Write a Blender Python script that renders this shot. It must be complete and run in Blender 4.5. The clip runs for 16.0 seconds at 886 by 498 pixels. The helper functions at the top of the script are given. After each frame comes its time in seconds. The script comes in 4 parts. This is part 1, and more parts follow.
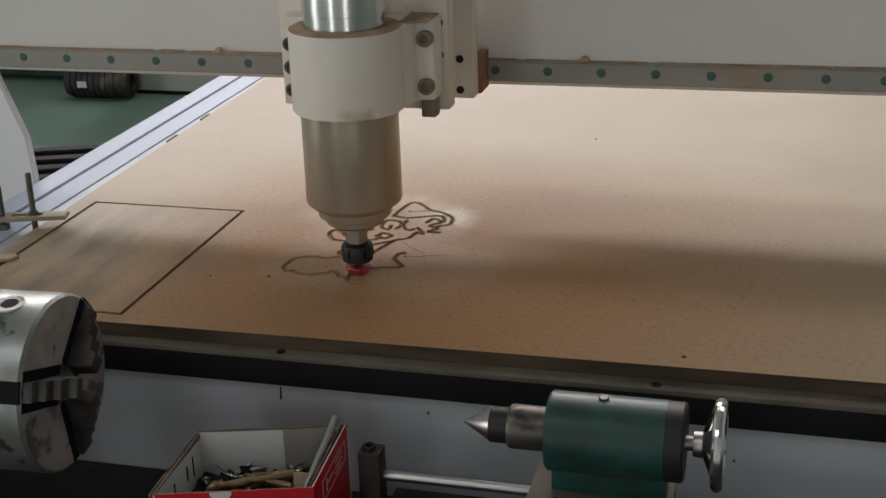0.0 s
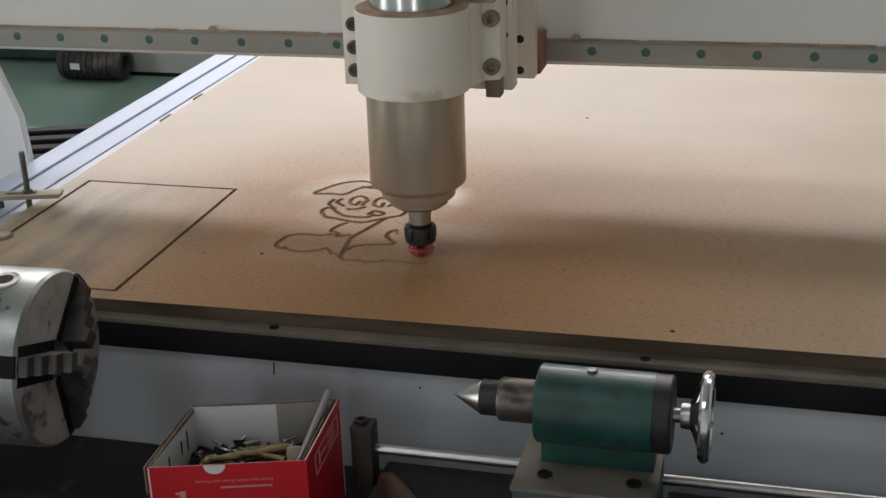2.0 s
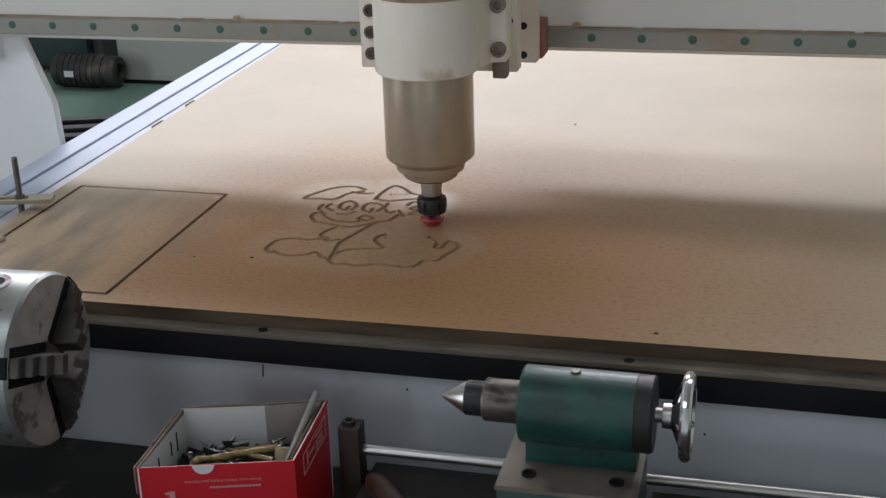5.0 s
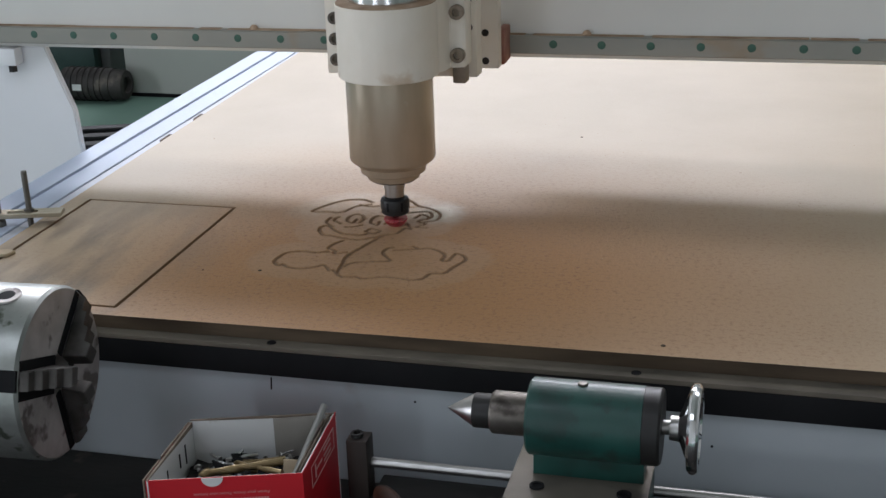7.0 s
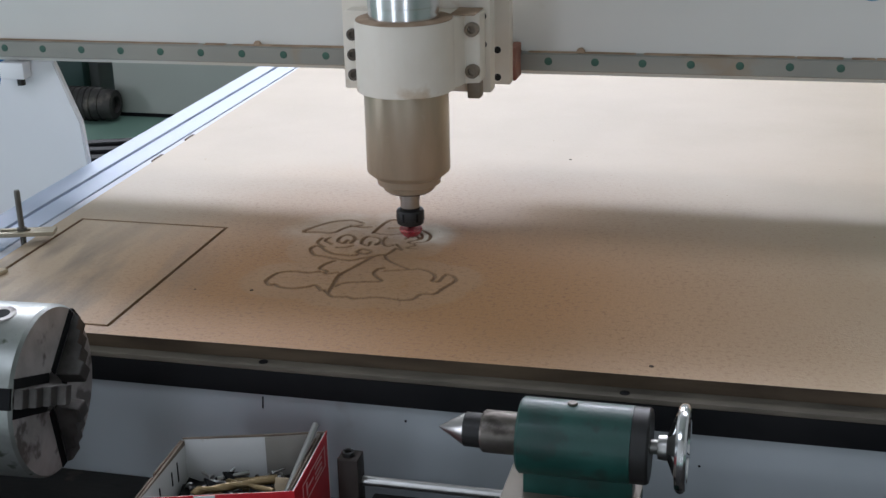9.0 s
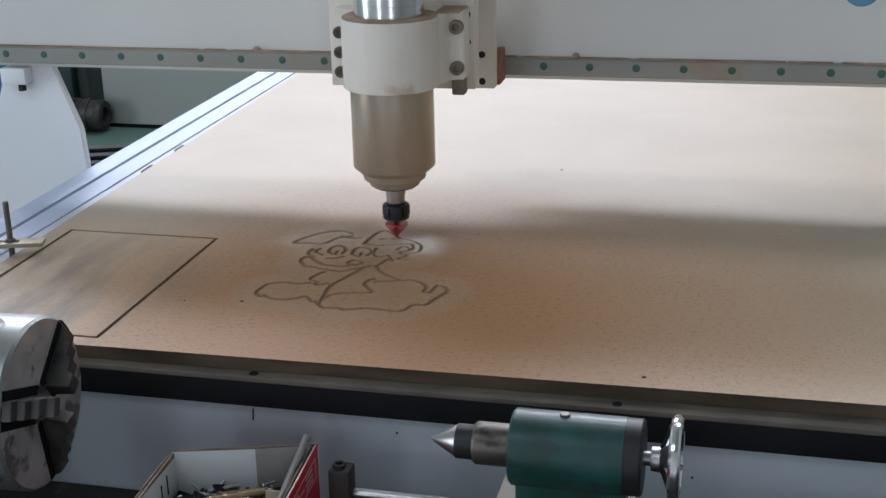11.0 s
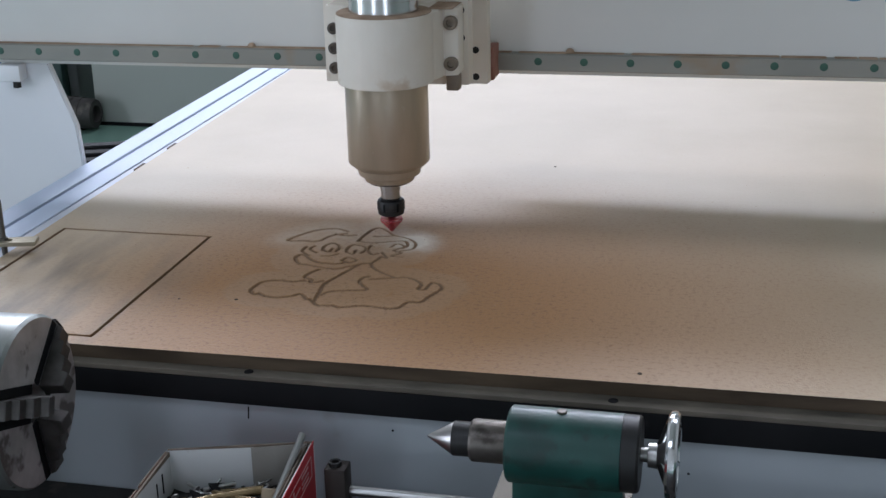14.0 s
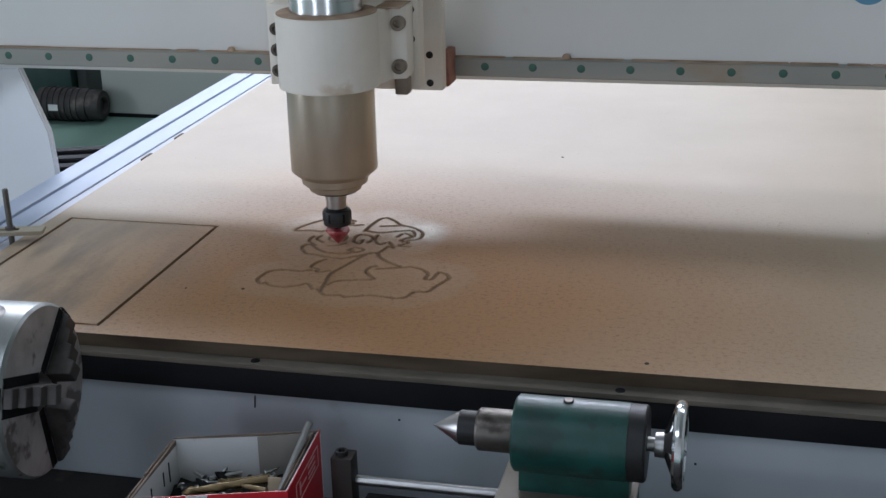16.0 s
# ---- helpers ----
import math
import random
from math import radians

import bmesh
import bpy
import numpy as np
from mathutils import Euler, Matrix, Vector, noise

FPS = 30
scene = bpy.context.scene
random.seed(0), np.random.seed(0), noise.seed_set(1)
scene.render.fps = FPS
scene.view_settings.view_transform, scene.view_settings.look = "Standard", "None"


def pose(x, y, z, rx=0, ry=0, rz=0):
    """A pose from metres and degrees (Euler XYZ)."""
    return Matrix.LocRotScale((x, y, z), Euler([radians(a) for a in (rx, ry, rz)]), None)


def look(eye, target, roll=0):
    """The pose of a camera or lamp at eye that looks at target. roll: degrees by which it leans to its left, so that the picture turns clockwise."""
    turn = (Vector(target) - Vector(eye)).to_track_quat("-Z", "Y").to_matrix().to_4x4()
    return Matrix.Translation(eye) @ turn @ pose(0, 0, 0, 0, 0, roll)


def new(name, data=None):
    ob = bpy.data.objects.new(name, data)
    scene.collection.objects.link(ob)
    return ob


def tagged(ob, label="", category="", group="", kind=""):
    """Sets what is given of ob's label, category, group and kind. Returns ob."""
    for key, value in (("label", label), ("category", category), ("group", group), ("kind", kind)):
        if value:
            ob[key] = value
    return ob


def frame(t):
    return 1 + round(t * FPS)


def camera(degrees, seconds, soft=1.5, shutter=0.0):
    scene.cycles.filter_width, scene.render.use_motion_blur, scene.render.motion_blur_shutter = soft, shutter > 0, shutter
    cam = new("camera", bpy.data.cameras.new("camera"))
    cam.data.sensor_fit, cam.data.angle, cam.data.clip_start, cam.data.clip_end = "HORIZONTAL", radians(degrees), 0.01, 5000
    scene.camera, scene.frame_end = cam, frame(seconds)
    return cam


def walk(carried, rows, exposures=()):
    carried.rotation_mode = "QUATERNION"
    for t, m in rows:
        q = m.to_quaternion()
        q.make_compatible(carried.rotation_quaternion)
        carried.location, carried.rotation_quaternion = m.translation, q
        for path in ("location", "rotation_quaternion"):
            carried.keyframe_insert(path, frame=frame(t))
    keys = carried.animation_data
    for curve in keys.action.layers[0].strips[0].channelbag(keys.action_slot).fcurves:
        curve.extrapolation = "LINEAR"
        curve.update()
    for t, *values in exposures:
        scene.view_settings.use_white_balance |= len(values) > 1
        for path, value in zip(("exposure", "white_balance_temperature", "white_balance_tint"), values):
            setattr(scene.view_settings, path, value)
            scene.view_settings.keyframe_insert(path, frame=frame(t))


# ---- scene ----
cam = camera(37.0, 16.0)
PATH = [
    (0, (0.982, -0.973, 0.527), (0.491, 0.829, -0.189), -1.8),
    (0.5, (0.983, -0.976, 0.523), (0.486, 0.821, -0.201), -2.1),
    (1, (0.986, -0.978, 0.524), (0.485, 0.815, -0.208), -2.3),
    (1.5, (0.988, -0.98, 0.524), (0.494, 0.812, -0.212), -2.1),
    (2, (0.988, -0.985, 0.525), (0.507, 0.81, -0.215), -1.8),
    (2.5, (0.988, -0.99, 0.525), (0.512, 0.809, -0.209), -1.6),
    (3, (0.99, -0.996, 0.525), (0.519, 0.806, -0.202), -1.4),
    (3.5, (0.994, -0.993, 0.525), (0.52, 0.808, -0.205), -1.6),
    (4, (0.996, -0.995, 0.525), (0.525, 0.806, -0.207), -1.7),
    (6.5, (1.003, -1.003, 0.529), (0.519, 0.801, -0.187), -1.8),
    (7, (1.0, -1.004, 0.529), (0.515, 0.801, -0.182), -1.9),
    (7.5, (0.997, -1.007, 0.529), (0.511, 0.8, -0.176), -1.9),
    (8, (0.997, -1.01, 0.531), (0.512, 0.8, -0.168), -1.7),
    (8.5, (0.999, -1.012, 0.532), (0.514, 0.801, -0.159), -1.6),
    (9, (0.999, -1.018, 0.534), (0.532, 0.803, -0.148), -1.4),
    (9.5, (0.999, -1.013, 0.532), (0.534, 0.81, -0.145), -1.4),
    (12, (0.995, -1.013, 0.532), (0.551, 0.821, -0.132), -1.4),
    (12.5, (0.998, -1.012, 0.531), (0.552, 0.821, -0.132), -1.6),
    (13, (0.996, -1.014, 0.532), (0.554, 0.821, -0.129), -1.3),
    (13.5, (0.994, -1.013, 0.532), (0.553, 0.82, -0.135), -1.2),
    (14, (0.992, -1.012, 0.531), (0.552, 0.82, -0.14), -1.4),
    (14.5, (0.995, -1.011, 0.53), (0.55, 0.82, -0.142), -1.7),
    (15, (0.995, -1.016, 0.531), (0.549, 0.814, -0.142), -1.6),
    (15.5, (0.994, -1.016, 0.53), (0.547, 0.813, -0.144), -1.5),
    (16, (0.992, -1.011, 0.527), (0.542, 0.815, -0.154), -1.4),
]
# the clip's camera cools its white balance on the way
EXPOSURES = [(0, -0.12, 6720, 15), (1.5, 0.12, 6610, 15), (3.5, 0.20, 6370, 15), (8, 0.35, 5950, 14), (12.5, 0.35, 5670, 14), (16, 0.25, 5620, 14)]
walk(cam, [(t, look(eye, target, roll)) for t, eye, target, roll in PATH], EXPOSURES)

# ---------------------------------------------------------------- world and light
world = bpy.data.worlds.new("sky")
scene.world = world
world.use_nodes = True
sky = world.node_tree.nodes.new("ShaderNodeTexSky")
sky.sky_type, sky.sun_disc = "NISHITA", False
sky.sun_elevation, sky.sun_rotation = radians(62), radians(0)
world.node_tree.links.new(sky.outputs[0], world.node_tree.nodes["Background"].inputs[0])
world.node_tree.nodes["Background"].inputs[1].default_value = 0.08


def area_lamp(name, m, sx, sy, power, colour):
    data = bpy.data.lights.new(name, "AREA")
    data.shape, data.size, data.size_y, data.energy, data.color = "RECTANGLE", sx, sy, power, colour
    ob = new(name, data)
    ob.matrix_world = m
    return ob


# high window band and low windows in the wall behind the machine; two overhead, two south and one west lamp are unseen
# fills, added
area_lamp("high_window_light", look((-1.2, 6.9, 3.75), (0.5, 0.6, 0.0)), 7.0, 0.6, 425, (1.0, 0.98, 0.97))
area_lamp("back_window_light", look((-2.2, 6.9, 2.45), (-0.5, 0.0, 0.3)), 6.4, 1.1, 45, (0.95, 0.98, 1.0))
area_lamp("overhead_fill_light", look((0.9, 3.7, 4.35), (0.9, 2.5, 0.0)), 4.0, 1.1, 58, (1.0, 0.98, 0.96))
area_lamp("front_fill_light", look((-1.6, -2.7, 4.35), (0.2, 0.4, 0.2)), 3.2, 1.3, 42, (0.95, 0.975, 1.0))
# added lamp that brightens the gantry leg and the beam's front
area_lamp("west_fill_light", look((-5.98, -2.4, 0.45), (0.0, -0.4, 0.3)), 1.7, 2.3, 75, (0.97, 0.985, 1.0))
# added narrow lamps for upright streaks in the polished spindle
for wx in (-0.75, 2.35):
    area_lamp("south_fill_light", look((wx, -3.98, 0.35), (wx, 0.0, 0.35)), 0.56, 2.1, 11, (0.93, 0.97, 1.0))

# ---------------------------------------------------------------- materials


def surface(name, c1, c2, scale=6.0, rough=0.5, metal=0.0, bump=0.1, fine=180.0, spots=None, stretch=(1, 1, 1), rough2=None, coat=0.0):
    """Two-scale procedural surface: broad mottling of c1 and c2, fine relief, and stains (colour, scale, share)."""
    m = bpy.data.materials.new(name)
    m.use_nodes = True
    nt = m.node_tree
    N, L = nt.nodes, nt.links
    b = N["Principled BSDF"]
    tc = N.new("ShaderNodeTexCoord")
    mp = N.new("ShaderNodeMapping")
    mp.inputs["Scale"].default_value = stretch
    L.new(tc.outputs["Object"], mp.inputs[0])
    big = N.new("ShaderNodeTexNoise")
    big.inputs["Scale"].default_value, big.inputs["Detail"].default_value = scale, 6
    L.new(mp.outputs[0], big.inputs["Vector"])
    mix = N.new("ShaderNodeMix")
    mix.data_type = "RGBA"
    ramp = N.new("ShaderNodeMapRange")
    ramp.inputs[1].default_value, ramp.inputs[2].default_value = 0.35, 0.65
    L.new(big.outputs[0], ramp.inputs[0])
    L.new(ramp.outputs[0], mix.inputs[0])
    mix.inputs[6].default_value, mix.inputs[7].default_value = (*c1, 1), (*c2, 1)
    col = mix.outputs[2]
    sm = N.new("ShaderNodeTexNoise")
    sm.inputs["Scale"].default_value, sm.inputs["Detail"].default_value = fine, 3
    L.new(mp.outputs[0], sm.inputs["Vector"])
    if spots:
        sp = N.new("ShaderNodeTexNoise")
        sp.inputs["Scale"].default_value, sp.inputs["Detail"].default_value = spots[1], 5
        L.new(tc.outputs["Object"], sp.inputs["Vector"])
        cut = N.new("ShaderNodeMapRange")
        cut.inputs[1].default_value, cut.inputs[2].default_value = 1 - spots[2], 1 - spots[2] + 0.08
        L.new(sp.outputs[0], cut.inputs[0])
        mx = N.new("ShaderNodeMix")
        mx.data_type = "RGBA"
        L.new(cut.outputs[0], mx.inputs[0])
        L.new(col, mx.inputs[6])
        mx.inputs[7].default_value = (*spots[0], 1)
        col = mx.outputs[2]
    L.new(col, b.inputs["Base Color"])
    rr = N.new("ShaderNodeMapRange")
    rr.inputs[3].default_value, rr.inputs[4].default_value = rough, rough2 if rough2 else min(1, rough + 0.15)
    L.new(big.outputs[0], rr.inputs[0])
    L.new(rr.outputs[0], b.inputs["Roughness"])
    b.inputs["Metallic"].default_value = metal
    b.inputs["Coat Weight"].default_value = coat
    if bump:
        bp = N.new("ShaderNodeBump")
        bp.inputs["Strength"].default_value, bp.inputs["Distance"].default_value = bump, 0.0006
        L.new(sm.outputs[0], bp.inputs["Height"])
        L.new(bp.outputs[0], b.inputs["Normal"])
    return m


M_BEAM = surface("cream_white_paint", (0.66, 0.66, 0.62), (0.72, 0.71, 0.67), 3, 0.42, 0, 0.05, 90, ((0.55, 0.47, 0.36), 5, 0.36))
M_LEG = surface("white_paint", (0.84, 0.85, 0.87), (0.88, 0.89, 0.9), 4, 0.4, 0, 0.04, 80)
M_CLAMP = surface("dusty_white_casting", (0.78, 0.72, 0.62), (0.84, 0.79, 0.70), 14, 0.5, 0, 0.2, 300, ((0.62, 0.51, 0.385), 18, 0.41))
M_DUST = surface("brown_dust", (0.27, 0.175, 0.105), (0.44, 0.325, 0.225), 30, 0.9, 0, 0.4, 500)
M_RAIL = surface("dusty_rail_steel", (0.26, 0.265, 0.24), (0.35, 0.335, 0.29), 12, 0.45, 0.35, 0.08, 200, ((0.32, 0.265, 0.2), 9, 0.42), (0.3, 1, 1))
M_PLUG = surface("green_plastic", (0.03, 0.09, 0.065), (0.055, 0.13, 0.095), 40, 0.5, 0, 0.1)
M_STEEL = surface("machined_steel", (0.42, 0.41, 0.4), (0.55, 0.54, 0.52), 10, 0.28, 1.0, 0.08, 260, None, (1, 1, 1), 0.42)
M_SHINY = surface("polished_steel", (0.68, 0.68, 0.68), (0.75, 0.75, 0.74), 8, 0.12, 1.0, 0.02, 200)
M_CHROME = surface("chrome", (0.72, 0.73, 0.74), (0.78, 0.79, 0.8), 8, 0.07, 1.0, 0.0)
M_SPINDLE = surface("dusty_spindle_steel", (0.40, 0.335, 0.25), (0.53, 0.45, 0.345), 26, 0.21, 0.5, 0.12, 400, ((0.55, 0.49, 0.4), 42, 0.36), (1, 1, 0.22), rough2=0.42)
M_BLACK = surface("black_steel", (0.014, 0.014, 0.014), (0.032, 0.03, 0.028), 20, 0.4, 0.3, 0.15, 300)
M_BAND = surface("black_painted_edge", (0.006, 0.0065, 0.0075), (0.012, 0.012, 0.013), 8, 0.65, 0, 0.1, 200)
M_PANEL = surface("grey_panel_paint", (0.36, 0.392, 0.41), (0.43, 0.462, 0.478), 4, 0.45, 0, 0.08, 120, ((0.3, 0.29, 0.28), 9, 0.34))
M_LEDGE = surface("dusty_table_plate", (0.07, 0.06, 0.046), (0.17, 0.145, 0.11), 22, 0.75, 0.0, 0.9, 330, None, (0.4, 1, 1))
M_ALU = surface("aluminium_profile", (0.46, 0.525, 0.65), (0.52, 0.585, 0.70), 5, 0.5, 0.1, 0.05, 200, None, (1, 0.2, 1))
M_SLOT = surface("slot_shadow_grey", (0.5, 0.52, 0.57), (0.58, 0.6, 0.64), 10, 0.6, 0.3, 0.1)
M_GREEN = surface("green_enamel", (0.005, 0.036, 0.029), (0.011, 0.066, 0.053), 22, 0.36, 0, 0.5, 160, ((0.009, 0.033, 0.027), 48, 0.46), coat=0.1)
M_DKGREEN = surface("dark_green_enamel", (0.014, 0.04, 0.035), (0.022, 0.055, 0.047), 9, 0.4, 0, 0.1, 120)
M_CHUCK = surface("scuffed_chuck_steel", (0.33, 0.305, 0.292), (0.52, 0.49, 0.475), 34, 0.36, 0.4, 0.3, 240, ((0.15, 0.13, 0.122), 38, 0.47), rough2=0.6)
M_CHUCKSIDE = surface("chuck_rim_steel", (0.24, 0.255, 0.24), (0.36, 0.375, 0.355), 30, 0.3, 0.75, 0.2, 240, ((0.10, 0.115, 0.09), 60, 0.42))
M_JAW = surface("dark_hardened_steel", (0.065, 0.06, 0.056), (0.15, 0.14, 0.13), 34, 0.46, 0.75, 0.2, 240, ((0.05, 0.045, 0.04), 30, 0.42), rough2=0.55)
M_QUILL = surface("oily_quill_steel", (0.10, 0.088, 0.075), (0.2, 0.18, 0.16), 30, 0.34, 0.85, 0.12, 240, ((0.06, 0.052, 0.045), 40, 0.44))
M_BASE = surface("dull_ground_steel", (0.15, 0.13, 0.105), (0.21, 0.185, 0.15), 14, 0.5, 0.3, 0.15, 240, ((0.09, 0.08, 0.065), 20, 0.38))
M_BED = surface("oily_black_bed", (0.014, 0.012, 0.011), (0.034, 0.029, 0.026), 16, 0.62, 0.0, 0.6, 150, ((0.085, 0.065, 0.05), 20, 0.40), (0.4, 1, 1))
M_RED = surface("red_printed_card", (0.50, 0.006, 0.014), (0.58, 0.010, 0.02), 6, 0.45, 0, 0.08, 300, coat=0.2)
M_CARD = surface("white_card_lining", (0.6, 0.61, 0.6), (0.68, 0.68, 0.67), 6, 0.7, 0, 0.1, 300, ((0.45, 0.42, 0.36), 24, 0.34))
M_KRAFT = surface("cut_cardboard_edge", (0.13, 0.10, 0.075), (0.22, 0.175, 0.135), 60, 0.85, 0, 0.3, 400)
M_FLAP = surface("grey_card_back", (0.22, 0.205, 0.18), (0.3, 0.28, 0.25), 14, 0.8, 0, 0.15, 300)
M_BLOCK = surface("brown_oxide_steel", (0.024, 0.018, 0.015), (0.05, 0.038, 0.031), 20, 0.45, 0.4, 0.2, 250)
M_PRINT = surface("pale_print", (0.6, 0.26, 0.26), (0.66, 0.34, 0.33), 20, 0.6, 0, 0.0)
M_BRASS = surface("tarnished_brass", (0.2, 0.145, 0.07), (0.3, 0.225, 0.12), 30, 0.35, 0.8, 0.1)
M_ORANGE = surface("brown_wood_handle", (0.028, 0.012, 0.007), (0.075, 0.028, 0.014), 20, 0.45, 0, 0.08, 200, None, (1, 4, 4))
M_WIPER = surface("red_rubber_wiper", (0.26, 0.09, 0.06), (0.36, 0.19, 0.14), 30, 0.6, 0, 0.1)
M_BLUE = surface("blue_paint", (0.02, 0.12, 0.32), (0.03, 0.15, 0.38), 12, 0.45, 0, 0.05)
M_SIGN = surface("pale_blue_vinyl", (0.12, 0.3, 0.45), (0.14, 0.33, 0.48), 12, 0.4, 0, 0.0)
M_FLOOR = surface("green_floor_paint", (0.15, 0.25, 0.2), (0.2, 0.31, 0.25), 1.2, 0.4, 0, 0.1, 40, ((0.08, 0.1, 0.09), 2, 0.38))
M_WALL = surface("grey_wall_paint", (0.4, 0.4, 0.38), (0.45, 0.45, 0.43), 1.5, 0.7, 0, 0.05, 30)
M_CABINET = surface("grey_green_cabinet_paint", (0.42, 0.43, 0.39), (0.46, 0.47, 0.43), 2, 0.55, 0, 0.05, 30)
M_DARK = surface("dark_machine_paint", (0.085, 0.088, 0.088), (0.13, 0.132, 0.13), 4, 0.5, 0.1, 0.1, 60)
M_MOTOR = surface("grimy_cast_iron", (0.022, 0.021, 0.02), (0.055, 0.05, 0.045), 12, 0.5, 0.3, 0.3, 90, ((0.14, 0.125, 0.1), 9, 0.4))
M_PLYTAG = surface("light_wood_chip", (0.5, 0.4, 0.27), (0.58, 0.47, 0.33), 20, 0.8, 0, 0.2)


def board_material():
    """Particle board: pale brown with fine flecks and a thin bloom of pale dust; darker brown painted inside the cuts
    as shade.
    """
    m = surface("dusty_particle_board", (0.425, 0.345, 0.23), (0.50, 0.415, 0.295), 3.6, 0.48, 0, 0.6, 320, None, (1, 1, 1), 0.58)
    nt = m.node_tree
    N, L = nt.nodes, nt.links
    b = N["Principled BSDF"]
    base = b.inputs["Base Color"].links[0].from_socket
    tc = N.new("ShaderNodeTexCoord")
    fl = N.new("ShaderNodeTexNoise")
    fl.inputs["Scale"].default_value, fl.inputs["Detail"].default_value, fl.inputs["Roughness"].default_value = 190, 8, 0.72
    mp = N.new("ShaderNodeMapping")
    mp.inputs["Scale"].default_value = (0.85, 1.1, 1)
    L.new(tc.outputs["Object"], mp.inputs[0])
    L.new(mp.outputs[0], fl.inputs["Vector"])
    cut = N.new("ShaderNodeMapRange")
    cut.inputs[1].default_value, cut.inputs[2].default_value = 0.51, 0.64
    L.new(fl.outputs[0], cut.inputs[0])
    # coarse orange-brown dust thrown out round the cutting
    od = N.new("ShaderNodeAttribute")
    od.attribute_name = "orange_dust"
    on = N.new("ShaderNodeTexNoise")
    on.inputs["Scale"].default_value, on.inputs["Detail"].default_value, on.inputs["Roughness"].default_value = 9, 9, 0.74
    L.new(tc.outputs["Object"], on.inputs["Vector"])
    om = N.new("ShaderNodeMath")
    om.operation = "MULTIPLY_ADD"
    om.use_clamp = True
    L.new(on.outputs[0], om.inputs[0])
    om.inputs[1].default_value = 1.6
    L.new(od.outputs["Fac"], om.inputs[2])
    oo = N.new("ShaderNodeMath")
    oo.operation = "SUBTRACT"
    oo.use_clamp = True
    L.new(om.outputs[0], oo.inputs[0])
    oo.inputs[1].default_value = 0.0
    ox = N.new("ShaderNodeMath")
    ox.operation = "MULTIPLY"
    ox.use_clamp = True
    L.new(oo.outputs[0], ox.inputs[0])
    L.new(od.outputs["Fac"], ox.inputs[1])
    ob_ = N.new("ShaderNodeMix")
    ob_.data_type = "RGBA"
    L.new(ox.outputs[0], ob_.inputs[0])
    L.new(base, ob_.inputs[6])
    ob_.inputs[7].default_value = (0.40, 0.20, 0.072, 1)
    base = ob_.outputs[2]
    mx = N.new("ShaderNodeMix")
    mx.data_type = "RGBA"
    fa = N.new("ShaderNodeMath")
    fa.operation = "MULTIPLY_ADD"
    fa.use_clamp = True
    L.new(od.outputs["Fac"], fa.inputs[0])
    fa.inputs[1].default_value, fa.inputs[2].default_value = 1.1, 0.08
    # the relief is coarse where the dust lies thick and faint on the clean far board
    rb = N.new("ShaderNodeMapRange")
    rb.inputs[3].default_value, rb.inputs[4].default_value = 0.12, 1.0
    L.new(od.outputs["Fac"], rb.inputs[0])
    L.new(rb.outputs[0], b.inputs["Normal"].links[0].from_node.inputs["Strength"])
    fb = N.new("ShaderNodeMath")
    fb.operation = "MULTIPLY"
    L.new(fa.outputs[0], fb.inputs[0])
    L.new(cut.outputs[0], fb.inputs[1])
    fc = N.new("ShaderNodeMapRange")
    fc.inputs[1].default_value, fc.inputs[2].default_value, fc.inputs[3].default_value = 0.36, 0.62, 0.45
    L.new(on.outputs[0], fc.inputs[0])
    fd = N.new("ShaderNodeMath")
    fd.operation = "MULTIPLY"
    L.new(fb.outputs[0], fd.inputs[0])
    L.new(fc.outputs[0], fd.inputs[1])
    L.new(fd.outputs[0], mx.inputs[0])
    L.new(base, mx.inputs[6])
    mx.inputs[7].default_value = (0.25, 0.125, 0.06, 1)
    # loose dust is a little more matt than the bare board
    bare = b.inputs["Roughness"].links[0].from_socket
    mt = N.new("ShaderNodeMath")
    mt.operation = "MULTIPLY_ADD"
    mt.use_clamp = True
    L.new(od.outputs["Fac"], mt.inputs[0])
    mt.inputs[1].default_value = 0.15
    L.new(bare, mt.inputs[2])
    L.new(mt.outputs[0], b.inputs["Roughness"])
    b.inputs["Specular IOR Level"].default_value = 0.42
    b.inputs["Normal"].links[0].from_node.inputs["Distance"].default_value = 0.0013
    # grey smears of old dirt by the cut rectangle
    ga = N.new("ShaderNodeAttribute")
    ga.attribute_name = "grime"
    gm = N.new("ShaderNodeMapping")
    gm.inputs["Scale"].default_value = (24, 5, 1)
    L.new(tc.outputs["Object"], gm.inputs[0])
    gn = N.new("ShaderNodeTexNoise")
    gn.inputs["Scale"].default_value, gn.inputs["Detail"].default_value = 1.0, 7
    L.new(gm.outputs[0], gn.inputs["Vector"])
    gr = N.new("ShaderNodeMapRange")
    gr.inputs[1].default_value, gr.inputs[2].default_value, gr.inputs[4].default_value = 0.44, 0.62, 0.8
    L.new(gn.outputs[0], gr.inputs[0])
    gx = N.new("ShaderNodeMath")
    gx.operation = "MULTIPLY"
    L.new(gr.outputs[0], gx.inputs[0])
    L.new(ga.outputs["Fac"], gx.inputs[1])
    gd = N.new("ShaderNodeMix")
    gd.data_type = "RGBA"
    L.new(gx.outputs[0], gd.inputs[0])
    L.new(mx.outputs[2], gd.inputs[6])
    gd.inputs[7].default_value = (0.19, 0.155, 0.12, 1)
    mx = gd
    # fresh pale dust blown about the cuts
    at = N.new("ShaderNodeAttribute")
    at.attribute_name = "pale_dust"
    wob = N.new("ShaderNodeTexNoise")
    wob.inputs["Scale"].default_value, wob.inputs["Detail"].default_value = 45, 7
